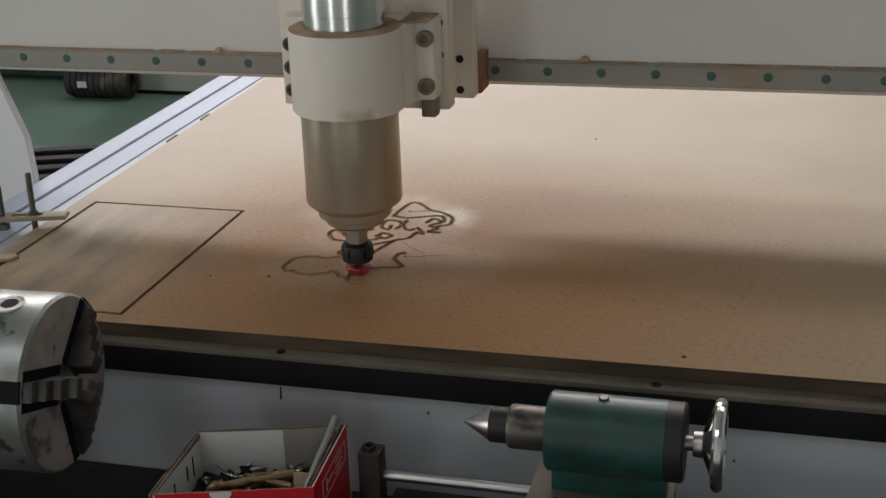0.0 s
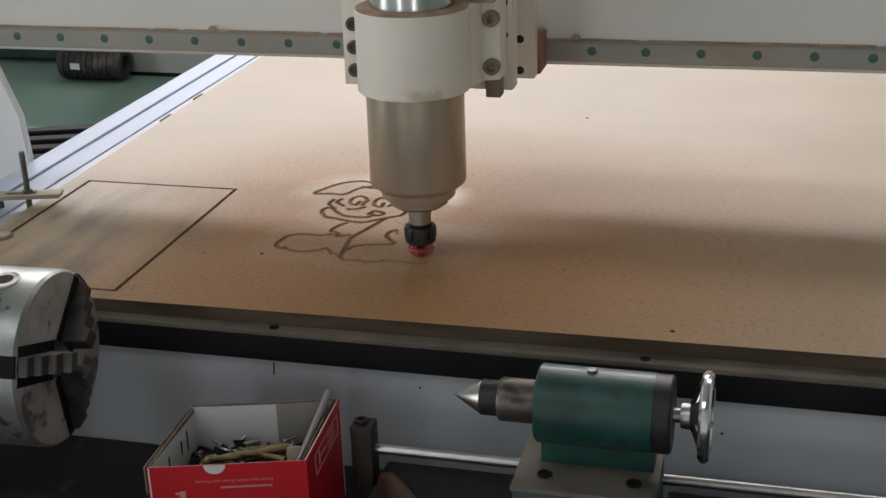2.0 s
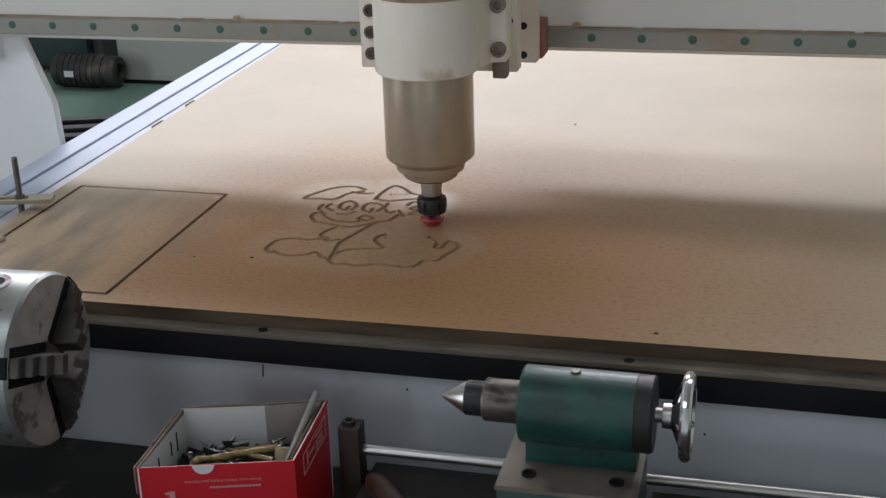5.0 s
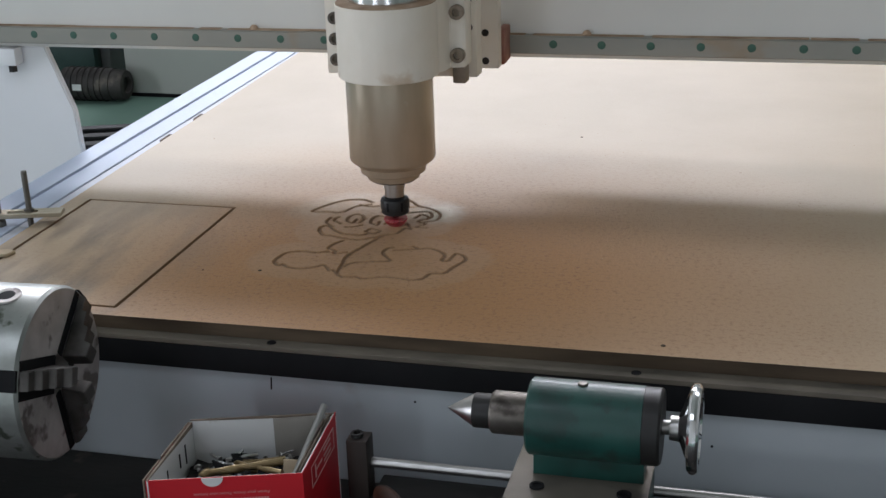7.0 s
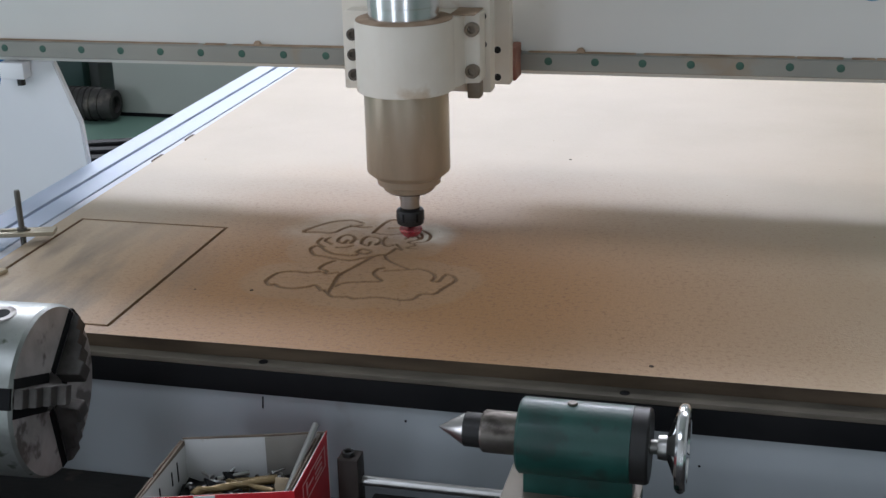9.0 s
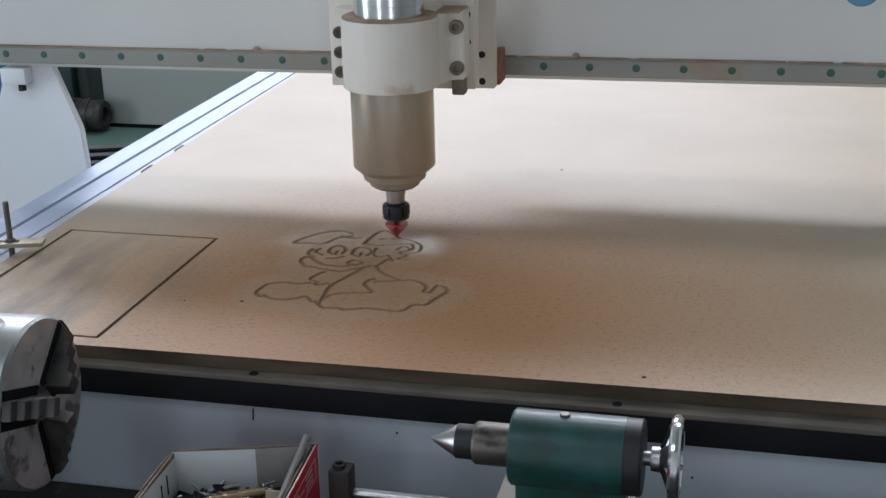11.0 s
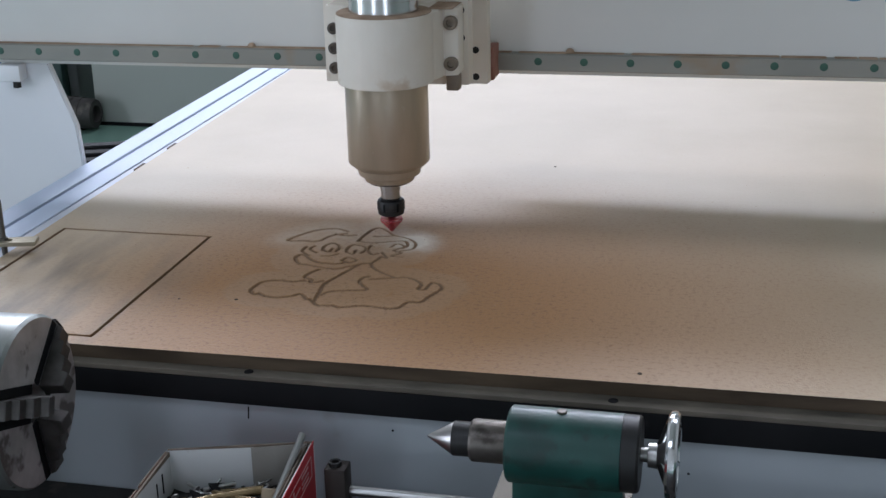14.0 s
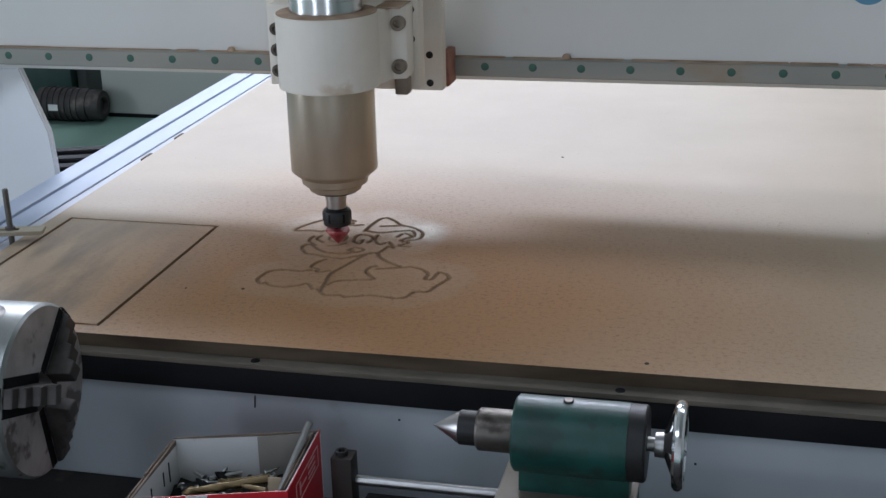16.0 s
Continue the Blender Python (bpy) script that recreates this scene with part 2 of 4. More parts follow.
    L.new(tc.outputs["Object"], wob.inputs["Vector"])
    mul = N.new("ShaderNodeMath")
    mul.operation = "MULTIPLY"
    L.new(at.outputs["Fac"], mul.inputs[0])
    L.new(wob.outputs[0], mul.inputs[1])
    md = N.new("ShaderNodeMix")
    md.data_type = "RGBA"
    mul.use_clamp = True
    L.new(mul.outputs[0], md.inputs[0])
    L.new(mx.outputs[2], md.inputs[6])
    md.inputs[7].default_value = (0.76, 0.67, 0.55, 1)
    # shade of the cuts put into the colour: darker brown by depth below the face
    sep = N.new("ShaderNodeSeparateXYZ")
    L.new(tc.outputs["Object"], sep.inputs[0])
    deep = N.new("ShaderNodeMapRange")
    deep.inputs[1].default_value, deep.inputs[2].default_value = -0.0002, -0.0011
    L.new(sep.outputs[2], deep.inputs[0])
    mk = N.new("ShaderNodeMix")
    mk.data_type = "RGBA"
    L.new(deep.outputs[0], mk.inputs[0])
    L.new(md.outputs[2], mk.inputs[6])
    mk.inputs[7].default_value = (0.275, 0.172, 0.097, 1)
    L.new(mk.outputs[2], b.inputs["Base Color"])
    return m


M_BAND.node_tree.nodes["Principled BSDF"].inputs["Specular IOR Level"].default_value = 0.15
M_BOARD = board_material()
M_EDGE = surface("dark_board_edge", (0.055, 0.04, 0.027), (0.11, 0.08, 0.052), 14, 0.8, 0, 0.5, 350, None, (0.5, 1, 3))
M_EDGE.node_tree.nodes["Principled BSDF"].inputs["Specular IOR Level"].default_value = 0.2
M_CRUMB = surface("loose_sawdust", (0.27, 0.16, 0.085), (0.44, 0.30, 0.19), 60, 0.9, 0, 0.0)
M_BOLTDUST = surface("dusty_bolt_steel", (0.2, 0.16, 0.12), (0.3, 0.25, 0.19), 40, 0.6, 0.2, 0.2, 400)


def cutter_material():
    m = surface("red_coated_cutter", (0.5, 0.03, 0.05), (0.6, 0.06, 0.08), 40, 0.35, 0.2, 0.0)
    m.node_tree.nodes["Principled BSDF"].inputs["Alpha"].default_value = 0.55
    return m


M_CUTTER = cutter_material()
M_BOLTDARK = surface("dark_dusty_bolt", (0.07, 0.06, 0.05), (0.14, 0.115, 0.09), 60, 0.55, 0.3, 0.2, 400)

# ---------------------------------------------------------------- mesh helpers


def box(bm, x0, x1, y0, y1, z0, z1, bevel=0.0, seg=2):
    vs = [bm.verts.new((x, y, z)) for z in (z0, z1) for y in (y0, y1) for x in (x0, x1)]
    fs = [bm.faces.new([vs[i] for i in q]) for q in ((0, 2, 3, 1), (4, 5, 7, 6), (0, 1, 5, 4), (2, 6, 7, 3), (0, 4, 6, 2), (1, 3, 7, 5))]
    if bevel:
        es = list({e for f in fs for e in f.edges})
        bmesh.ops.bevel(bm, geom=es, offset=bevel, segments=seg, affect="EDGES", profile=0.5)
    return bm


def prism(bm, outline, axis, a, b, bevel=0.0):
    """Extrudes a polygon, given as pairs, from a to b along axis 'x', 'y' or 'z'."""
    def at(p, d):
        return {"x": (d, p[0], p[1]), "y": (p[0], d, p[1]), "z": (p[0], p[1], d)}[axis]
    lo = [bm.verts.new(at(p, a)) for p in outline]
    hi = [bm.verts.new(at(p, b)) for p in outline]
    n = len(outline)
    fs = [bm.faces.new(lo), bm.faces.new(hi[::-1])]
    fs += [bm.faces.new((lo[i], hi[i], hi[(i + 1) % n], lo[(i + 1) % n])) for i in range(n)]
    bmesh.ops.recalc_face_normals(bm, faces=fs)
    if bevel:
        bmesh.ops.bevel(bm, geom=list({e for f in fs for e in f.edges}), offset=bevel, segments=2, affect="EDGES")
    return bm


def lathe(bm, profile, m=None, seg=40):
    """Turns a profile of (radius, height) about z; m places it. Ends at radius 0 are closed."""
    m = m or Matrix()
    rings = []
    for r, h in profile:
        if r < 1e-6:
            rings.append([bm.verts.new(m @ Vector((0, 0, h)))])
        else:
            rings.append([bm.verts.new(m @ Vector((r * math.cos(2 * math.pi * i / seg), r * math.sin(2 * math.pi * i / seg), h))) for i in range(seg)])
    made = []
    for a, b in zip(rings, rings[1:]):
        for i in range(seg):
            j = (i + 1) % seg
            if len(a) == 1 and len(b) == 1:
                continue
            if len(a) == 1:
                made.append(bm.faces.new((a[0], b[i], b[j])))
            elif len(b) == 1:
                made.append(bm.faces.new((a[i], b[0], a[j])))
            else:
                made.append(bm.faces.new((a[i], b[i], b[j], a[j])))
    bmesh.ops.recalc_face_normals(bm, faces=made)
    return bm


def rod(bm, p0, p1, r, seg=16, bev=0.0):
    p0, p1 = Vector(p0), Vector(p1)
    d = p1 - p0
    m = Matrix.Translation(p0) @ d.to_track_quat("Z", "Y").to_matrix().to_4x4()
    h = d.length
    if bev:
        return lathe(bm, [(0, 0), (r - bev, 0), (r, bev), (r, h - bev), (r - bev, h), (0, h)], m, seg)
    return lathe(bm, [(0, 0), (r, 0), (r, h), (0, h)], m, seg)


def torus(bm, m, R, r, seg=48, sub=12, squash=1.0):
    rings = []
    for i in range(seg):
        a = 2 * math.pi * i / seg
        rings.append([bm.verts.new(m @ Vector(((R + r * math.cos(b)) * math.cos(a), (R + r * math.cos(b)) * math.sin(a), squash * r * math.sin(b))))
                      for b in (2 * math.pi * k / sub for k in range(sub))])
    fs = [bm.faces.new((rings[i][k], rings[(i + 1) % seg][k], rings[(i + 1) % seg][(k + 1) % sub], rings[i][(k + 1) % sub])) for i in range(seg) for k in range(sub)]
    bmesh.ops.recalc_face_normals(bm, faces=fs)
    return bm


def smooth(me, angle=28):
    for p in me.polygons:
        p.use_smooth = True
    me.set_sharp_from_angle(angle=radians(angle))


def part(name, bm, material, parent=None, label="", m=None):
    """Links a bmesh as one mesh object, under a thing or a part if one is given."""
    me = bpy.data.meshes.new(name)
    bm.to_mesh(me)
    bm.free()
    me.materials.append(material)
    smooth(me)
    ob = new(name, me)
    if parent:
        ob.parent = parent
    if m is not None:
        ob.matrix_basis = m
    return tagged(ob, label)


def thing(name, label, category, m=None, group="", kind=""):
    ob = new(name)
    ob.empty_display_size = 0.05
    if m is not None:
        ob.matrix_basis = m
    return tagged(ob, label, category, group, kind)


def single(name, bm, material, label, category, group="", kind="", m=None):
    return tagged(part(name, bm, material, None, "", m), label, category, group, kind)


def B():
    return bmesh.new()


def socket_screw(parent, name, centre, axis, r, depth, label="", material=None):
    """Cap screw with a recessed socket; axis points out of the surface."""
    c, a = Vector(centre), Vector(axis).normalized()
    m = Matrix.Translation(c) @ a.to_track_quat("Z", "Y").to_matrix().to_4x4()
    bm = lathe(B(), [(0, depth * 0.35), (r * 0.5, depth * 0.35), (r * 0.55, depth), (r * 0.9, depth), (r, depth * 0.85), (r, -0.002), (0, -0.002)], m, 20)
    return part(name, bm, material or M_BLACK, parent, label)


# ---------------------------------------------------------------- hall
FLOOR_Z = -0.75
single("floor", box(B(), -6, 7, -4.5, 7.5, FLOOR_Z - 0.1, FLOOR_Z), M_FLOOR, "worn green painted workshop floor", "floor", kind="structure")


def wall_with_opening(name, axis, at, a0, a1, z0, z1, o0, o1, oz0, oz1):
    """A wall 0.2 m thick with one opening through it."""
    bm = B()
    for p0, p1, q0, q1 in ((a0, o0, z0, z1), (o1, a1, z0, z1), (o0, o1, z0, oz0), (o0, o1, oz1, z1)):
        if p1 - p0 > 0.01 and q1 - q0 > 0.01:
            if axis == "y":
                box(bm, p0, p1, at, at + 0.2, q0, q1)
            else:
                box(bm, at, at + 0.2, p0, p1, q0, q1)
    return single(name, bm, M_WALL, "grey painted workshop wall with a wide opening", "wall", kind="structure")


wall_with_opening("wall_north", "y", 7.0, -6, 7, FLOOR_Z, 3.1, -5.5, 1.1, 1.8, 3.05)
wall_with_opening("wall_north_upper", "y", 7.0, -6, 7, 3.101, 4.4, -4.8, 2.4, 3.35, 4.15)
# unseen wall; its two tall openings are made for the added south lamps
bm = B()
for x0, x1, z0, z1 in ((-6, -1.05, FLOOR_Z, 4.4), (-0.45, 2.05, FLOOR_Z, 4.4), (2.65, 7, FLOOR_Z, 4.4), (-1.05, -0.45, 1.45, 4.4), (2.05, 2.65, 1.45, 4.4)):
    box(bm, x0, x1, -4.2, -4.0, z0, z1)
single("wall_south", bm, M_WALL, "grey painted workshop wall with two tall openings for added lamps", "wall", kind="structure")
# opening made for the added west lamp
wall_with_opening("wall_west", "x", -6.2, -4.2, 7.2, FLOOR_Z, 4.4, -3.3, -1.5, FLOOR_Z, 1.65)
single("wall_east", box(B(), 7, 7.2, -4.2, 7.2, FLOOR_Z, 4.4), M_WALL, "grey painted workshop wall", "wall", kind="structure")
# unseen ceiling; its two openings are made for the added overhead lamps
bm = B()
for x0, x1, y0, y1 in ((-6.2, 7.2, -4.2, -3.4), (-6.2, -3.3, -3.4, -2.0), (0.1, 7.2, -3.4, -2.0), (-6.2, 7.2, -2.0, 3.0), (-6.2, -1.2, 3.0, 4.4), (3.0, 7.2, 3.0, 4.4), (-6.2, 7.2, 4.4, 7.2)):
    box(bm, x0, x1, y0, y1, 4.4, 4.55)
single("ceiling", bm, M_WALL, "grey workshop ceiling with two long openings for added lamps", "ceiling", kind="structure")

# ---------------------------------------------------------------- router table
TX0, TX1, TY0, TY1 = 0.118, 1.55, 0.103, 2.5
BOARD_UNDER = -0.0138
table = thing("router_table", "steel router table with black edge band and grey front panel", "machine table")
bm = box(B(), 0.03, TX1, 0.0868, TY1, -0.0195, BOARD_UNDER - 0.0004, 0.0008)
part("table_plate", bm, M_LEDGE, table, "dusty grey-brown steel plate edge")
part("edge_band", box(B(), 0.03, TX1, 0.0872, 0.12, -0.0465, -0.0197, 0.0012), M_BAND, table, "black painted edge band")
part("front_panel", box(B(), 0.03, TX1, 0.094, 0.118, -0.32, -0.0467), M_PANEL, table, "smooth grey painted front panel")
part("side_panel", box(B(), 0.03, 0.05, 0.1182, TY1, -0.32, -0.026), M_PANEL, table)
for lx in (0.10, 1.47):
    for ly in (0.20, 1.28, 2.36):
        part("leg", box(B(), lx - 0.05, lx + 0.05, ly - 0.05, ly + 0.05, FLOOR_Z + 0.0005, BOARD_UNDER - 0.006, 0.003), M_PANEL, table, "grey painted square leg")
# flush black discs stand for the dark of two holes in the plate
for hx in (0.527, 0.884):
    part("plate_hole_disc", lathe(B(), [(0, -0.0136), (0.0046, -0.0136), (0.0048, -0.0142)], pose(hx, 0.0955, 0), 18), M_BAND, table, "flush black disc standing for a dark hole")
bm = box(B(), -0.0006, 0.0006, -0.0005, 0.0005, -0.0065, 0.0065)
part("scratch", bm, M_BAND, table, "short dark scratch", pose(0.524, 0.0937, -0.058, 0, 4, 0))
for sx, sz in ((0.672, -0.064), (0.955, -0.082)):
    part("chip", lathe(B(), [(0, 0), (0.0013, 0), (0.0011, 0.0006), (0, 0.0006)], pose(sx, 0.0938, sz, 90), 8), M_BAND, table)

# aluminium edge profile with a T-slot
profile = thing("aluminium_profile", "bright aluminium T-slot profile along the table edge", "profile")
part("outer_rail", box(B(), 0.027, 0.0625, 0.09, TY1, -0.0138, -0.002, 0.001), M_ALU, profile)
part("slot_floor", box(B(), 0.0627, 0.0688, 0.09, TY1, -0.0138, -0.0075), M_SLOT, profile, "grey recessed slot")
part("inner_rail", box(B(), 0.069, 0.1040, 0.09, TY1, -0.0138, -0.002, 0.001), M_ALU, profile)
part("inner_lip", box(B(), 0.1157, 0.1200, 0.09, 0.75, -0.0138, -0.004), M_ALU, profile)
part("inner_slot", box(B(), 0.1042, 0.1155, 0.09, TY1, -0.0138, -0.0042), M_SLOT, profile, "grey recessed slot")

# ---------------------------------------------------------------- particle board with its cuts


def spline(points, step=0.002):
    """Smooth curve through a few control points."""
    p = [Vector((x, y)) for x, y in points]
    p = [2 * p[0] - p[1]] + p + [2 * p[-1] - p[-2]]
    out = []
    for a, b, c, d in zip(p, p[1:], p[2:], p[3:]):
        n = max(2, int((c - b).length / step))
        for i in range(n):
            t = i / n
            out.append(0.5 * (2 * b + (c - a) * t + (2 * a - 5 * b + 4 * c - d) * t * t + (3 * b - a - 3 * c + d) * t ** 3))
    return out + [p[-2]]


# carved ornament: a long rounded lobe, a wavy base line, ribbons and scrolls above it
LOBE = [(0.513, 0.309), (0.5, 0.303), (0.486, 0.305), (0.469, 0.298), (0.464, 0.282), (0.464, 0.269), (0.472, 0.259), (0.476, 0.263), (0.485, 0.256), (0.499, 0.254), (0.514, 0.261), (0.521, 0.268), (0.527, 0.264), (0.533, 0.255), (0.537, 0.256), (0.546, 0.245)]
BASE_OLD = [(0.542, 0.25), (0.551, 0.24), (0.562, 0.241)]
BASE_NEW = [(0.562, 0.241), (0.568, 0.242), (0.575, 0.238), (0.583, 0.241), (0.602, 0.247), (0.628, 0.244), (0.639, 0.248), (0.645, 0.264), (0.659, 0.268), (0.663, 0.283), (0.67, 0.302), (0.672, 0.311), (0.667, 0.322), (0.658, 0.327), (0.656, 0.319), (0.654, 0.305), (0.647, 0.304), (0.646, 0.32), (0.636, 0.332), (0.623, 0.338), (0.611, 0.334), (0.586, 0.325)]
ARM = [(0.611, 0.336), (0.596, 0.346), (0.58, 0.36), (0.572, 0.375)]
SLIT = [(0.55, 0.469), (0.571, 0.474)]
WING = [(0.582, 0.334), (0.576, 0.328), (0.576, 0.315), (0.584, 0.303), (0.59, 0.293), (0.568, 0.287), (0.551, 0.28), (0.545, 0.268)]
STEM = [(0.559, 0.367), (0.548, 0.332), (0.539, 0.302), (0.541, 0.279), (0.544, 0.248)]
TUFT = [(0.519, 0.346), (0.513, 0.336), (0.51, 0.32), (0.521, 0.312), (0.521, 0.305), (0.528, 0.306), (0.534, 0.31)]
COLLAR = [(0.5, 0.375), (0.484, 0.391), (0.478, 0.381), (0.488, 0.362), (0.503, 0.358), (0.518, 0.353), (0.536, 0.351), (0.551, 0.362), (0.565, 0.374), (0.572, 0.377), (0.576, 0.389), (0.578, 0.4)]
LEFT_SCROLLS = [
    [(0.479, 0.419), (0.479, 0.403), (0.491, 0.39)],
    [(0.488, 0.423), (0.486, 0.411), (0.497, 0.401)],
    [(0.499, 0.375), (0.513, 0.367), (0.534, 0.367), (0.541, 0.375)],
    [(0.512, 0.418), (0.511, 0.406), (0.503, 0.410), (0.500, 0.424), (0.505, 0.435), (0.514, 0.433), (0.520, 0.421), (0.519, 0.408)],
    [(0.524, 0.400), (0.517, 0.393), (0.507, 0.390)],
    [(0.500, 0.470), (0.514, 0.466), (0.526, 0.470)],
]
RIGHT_SCROLLS = [
    [(0.542, 0.416), (0.542, 0.403), (0.533, 0.409), (0.53, 0.424), (0.534, 0.434), (0.546, 0.432), (0.553, 0.422), (0.551, 0.408)],
    [(0.535, 0.38), (0.54, 0.39), (0.552, 0.384), (0.547, 0.375), (0.538, 0.378)],
    [(0.555, 0.436), (0.556, 0.419), (0.565, 0.405), (0.571, 0.41)],
    [(0.578, 0.4), (0.586, 0.396), (0.575, 0.414)],
    [(0.58, 0.434), (0.585, 0.447), (0.596, 0.439), (0.587, 0.423), (0.598, 0.416), (0.59, 0.404), (0.603, 0.403)],
]
LEFT_RIBBON = [(0.512, 0.482), (0.495, 0.490), (0.473, 0.481), (0.456, 0.457), (0.449, 0.437), (0.468, 0.439), (0.486, 0.44), (0.496, 0.462), (0.512, 0.474)]
RIGHT_RIBBON = [(0.535, 0.449), (0.537, 0.471), (0.541, 0.494), (0.548, 0.501), (0.561, 0.491), (0.573, 0.477), (0.588, 0.471), (0.601, 0.461), (0.608, 0.447), (0.607, 0.431), (0.595, 0.423)]
BRIM = [(0.535, 0.449), (0.552, 0.445), (0.571, 0.452), (0.588, 0.459), (0.595, 0.454), (0.599, 0.44), (0.595, 0.432)]
CUTS = [LOBE, BASE_OLD, BASE_NEW, ARM, SLIT, WING, STEM, TUFT, COLLAR, *LEFT_SCROLLS, *RIGHT_SCROLLS, LEFT_RIBBON, RIGHT_RIBBON, BRIM]
RECT = (0.149, 0.347, 0.120, 0.4355)


def axis_lines(lo, hi, spans, coarse=0.04):
    """Grid lines: fine inside the spans (a, b, step), coarse elsewhere."""
    s = sorted(spans)
    out, x = [], lo
    for a, b, step in s:
        n = max(1, int((a - x) / coarse))
        out += list(np.linspace(x, a, n, endpoint=False))
        out += list(np.linspace(a, b, max(2, int((b - a) / step)), endpoint=False))
        x = b
    out += list(np.linspace(x, hi, max(2, int((hi - x) / coarse)) + 1))
    return np.array(out)


def spoil_board():
    r = RECT
    xs = axis_lines(TX0 - 0.002, TX1, [(r[0] - 0.003, r[0] + 0.003, 0.0007), (r[1] - 0.003, r[1] + 0.003, 0.0007), (0.405, 0.442, 0.006), (0.442, 0.682, 0.0007), (0.682, 0.72, 0.006)])
    ys = axis_lines(TY0, TY1, [(r[2] - 0.003, r[2] + 0.003, 0.0007), (0.19, 0.228, 0.006), (0.228, r[3] - 0.003, 0.0008), (r[3] - 0.003, r[3] + 0.003, 0.0007), (r[3] + 0.003, 0.514, 0.0008), (0.514, 0.56, 0.006)])
    X, Y = np.meshgrid(xs, ys)
    X[:, 0] += 0.009 * (1.28 - Y[:, 0])
    Y[0, :] += 0.013 * (X[0, :] - 0.65)
    d, wide = np.full(X.shape, 1.0), np.full(X.shape, 1.0)
    for cut in CUTS:
        for p in spline(cut):
            i0, i1 = np.searchsorted(xs, (p.x - 0.006, p.x + 0.006))
            j0, j1 = np.searchsorted(ys, (p.y - 0.006, p.y + 0.006))
            q = np.hypot(X[j0:j1, i0:i1] - p.x, Y[j0:j1, i0:i1] - p.y)
            d[j0:j1, i0:i1] = np.minimum(d[j0:j1, i0:i1], q)
        for p in spline(cut, 0.008):
            i0, i1 = np.searchsorted(xs, (p.x - 0.06, p.x + 0.06))
            j0, j1 = np.searchsorted(ys, (p.y - 0.06, p.y + 0.06))
            q = np.hypot(X[j0:j1, i0:i1] - p.x, Y[j0:j1, i0:i1] - p.y)
            wide[j0:j1, i0:i1] = np.minimum(wide[j0:j1, i0:i1], q)
    d = d + np.random.default_rng(4).normal(0, 0.00025, d.shape)
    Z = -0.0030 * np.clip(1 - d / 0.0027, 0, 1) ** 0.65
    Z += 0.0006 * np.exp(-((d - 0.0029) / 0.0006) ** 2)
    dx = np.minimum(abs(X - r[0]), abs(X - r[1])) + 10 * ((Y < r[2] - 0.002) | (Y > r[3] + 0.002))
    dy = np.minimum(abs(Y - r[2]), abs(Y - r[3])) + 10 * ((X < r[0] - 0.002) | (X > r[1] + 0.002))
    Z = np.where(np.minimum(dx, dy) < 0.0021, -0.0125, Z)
    ny, nx = X.shape
    top = np.stack([X.ravel(), Y.ravel(), Z.ravel()], 1)
    idx = np.arange(nx * ny).reshape(ny, nx)
    quads = np.stack([idx[:-1, :-1].ravel(), idx[:-1, 1:].ravel(), idx[1:, 1:].ravel(), idx[1:, :-1].ravel()], 1)
    verts, faces = top.tolist(), quads.tolist()
    rim = list(idx[0, :]) + list(idx[1:, -1]) + list(idx[-1, -2::-1]) + list(idx[-2:0:-1, 0])
    base = len(verts)
    verts += [(top[i][0], top[i][1], BOARD_UNDER) for i in rim]
    n = len(rim)
    faces += [(int(rim[i]), base + i, base + (i + 1) % n, int(rim[(i + 1) % n])) for i in range(n)]
    faces.append([base + i for i in range(n)][::-1])
    me = bpy.data.meshes.new("spoil_board")
    me.from_pydata(verts, [], faces)
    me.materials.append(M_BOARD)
    dust = me.attributes.new("pale_dust", "FLOAT", "POINT")
    values = np.zeros(len(verts), dtype=np.float32)
    fresh = 0.03 + 0.18 * np.clip((Y - 0.37) / 0.09, 0, 1) + 0.95 * np.exp(-((X - 0.615) / 0.034) ** 2 - ((Y - 0.463) / 0.034) ** 2)
    values[:nx * ny] = (fresh * 2.8 * np.clip(1 - wide / 0.046, 0, 1) ** 1.5).ravel()
    dust.data.foreach_set("value", values)
    spread = np.hypot((top[:, 0] - 0.60) / 0.38, (top[:, 1] - 0.26) / 0.29)
    swept = np.clip((wide.ravel() - 0.002) / 0.030, 0.86, 1) * np.clip((top[:, 0] - 0.10) / 0.27, 0.4, 1)
    values[:nx * ny] = swept * np.clip(1.32 - 0.72 * spread, 0, 0.95)
    values[nx * ny:] = 0
    me.attributes.new("orange_dust", "FLOAT", "POINT").data.foreach_set("value", values)
    dirt = np.clip(1.5 - np.hypot((top[:, 0] - 0.215) / 0.14, (top[:, 1] - 0.22) / 0.17), 0, 1)
    values[:nx * ny] = dirt
    me.attributes.new("grime", "FLOAT", "POINT").data.foreach_set("value", values)
    # the front side faces take the darker brown edge material
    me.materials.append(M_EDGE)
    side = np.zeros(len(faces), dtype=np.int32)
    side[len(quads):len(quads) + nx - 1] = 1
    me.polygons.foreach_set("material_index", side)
    smooth(me, 40)
    return tagged(new("spoil_board", me), "brown particle board with carved lines, dusty, on the table", "board")


spoil_board()


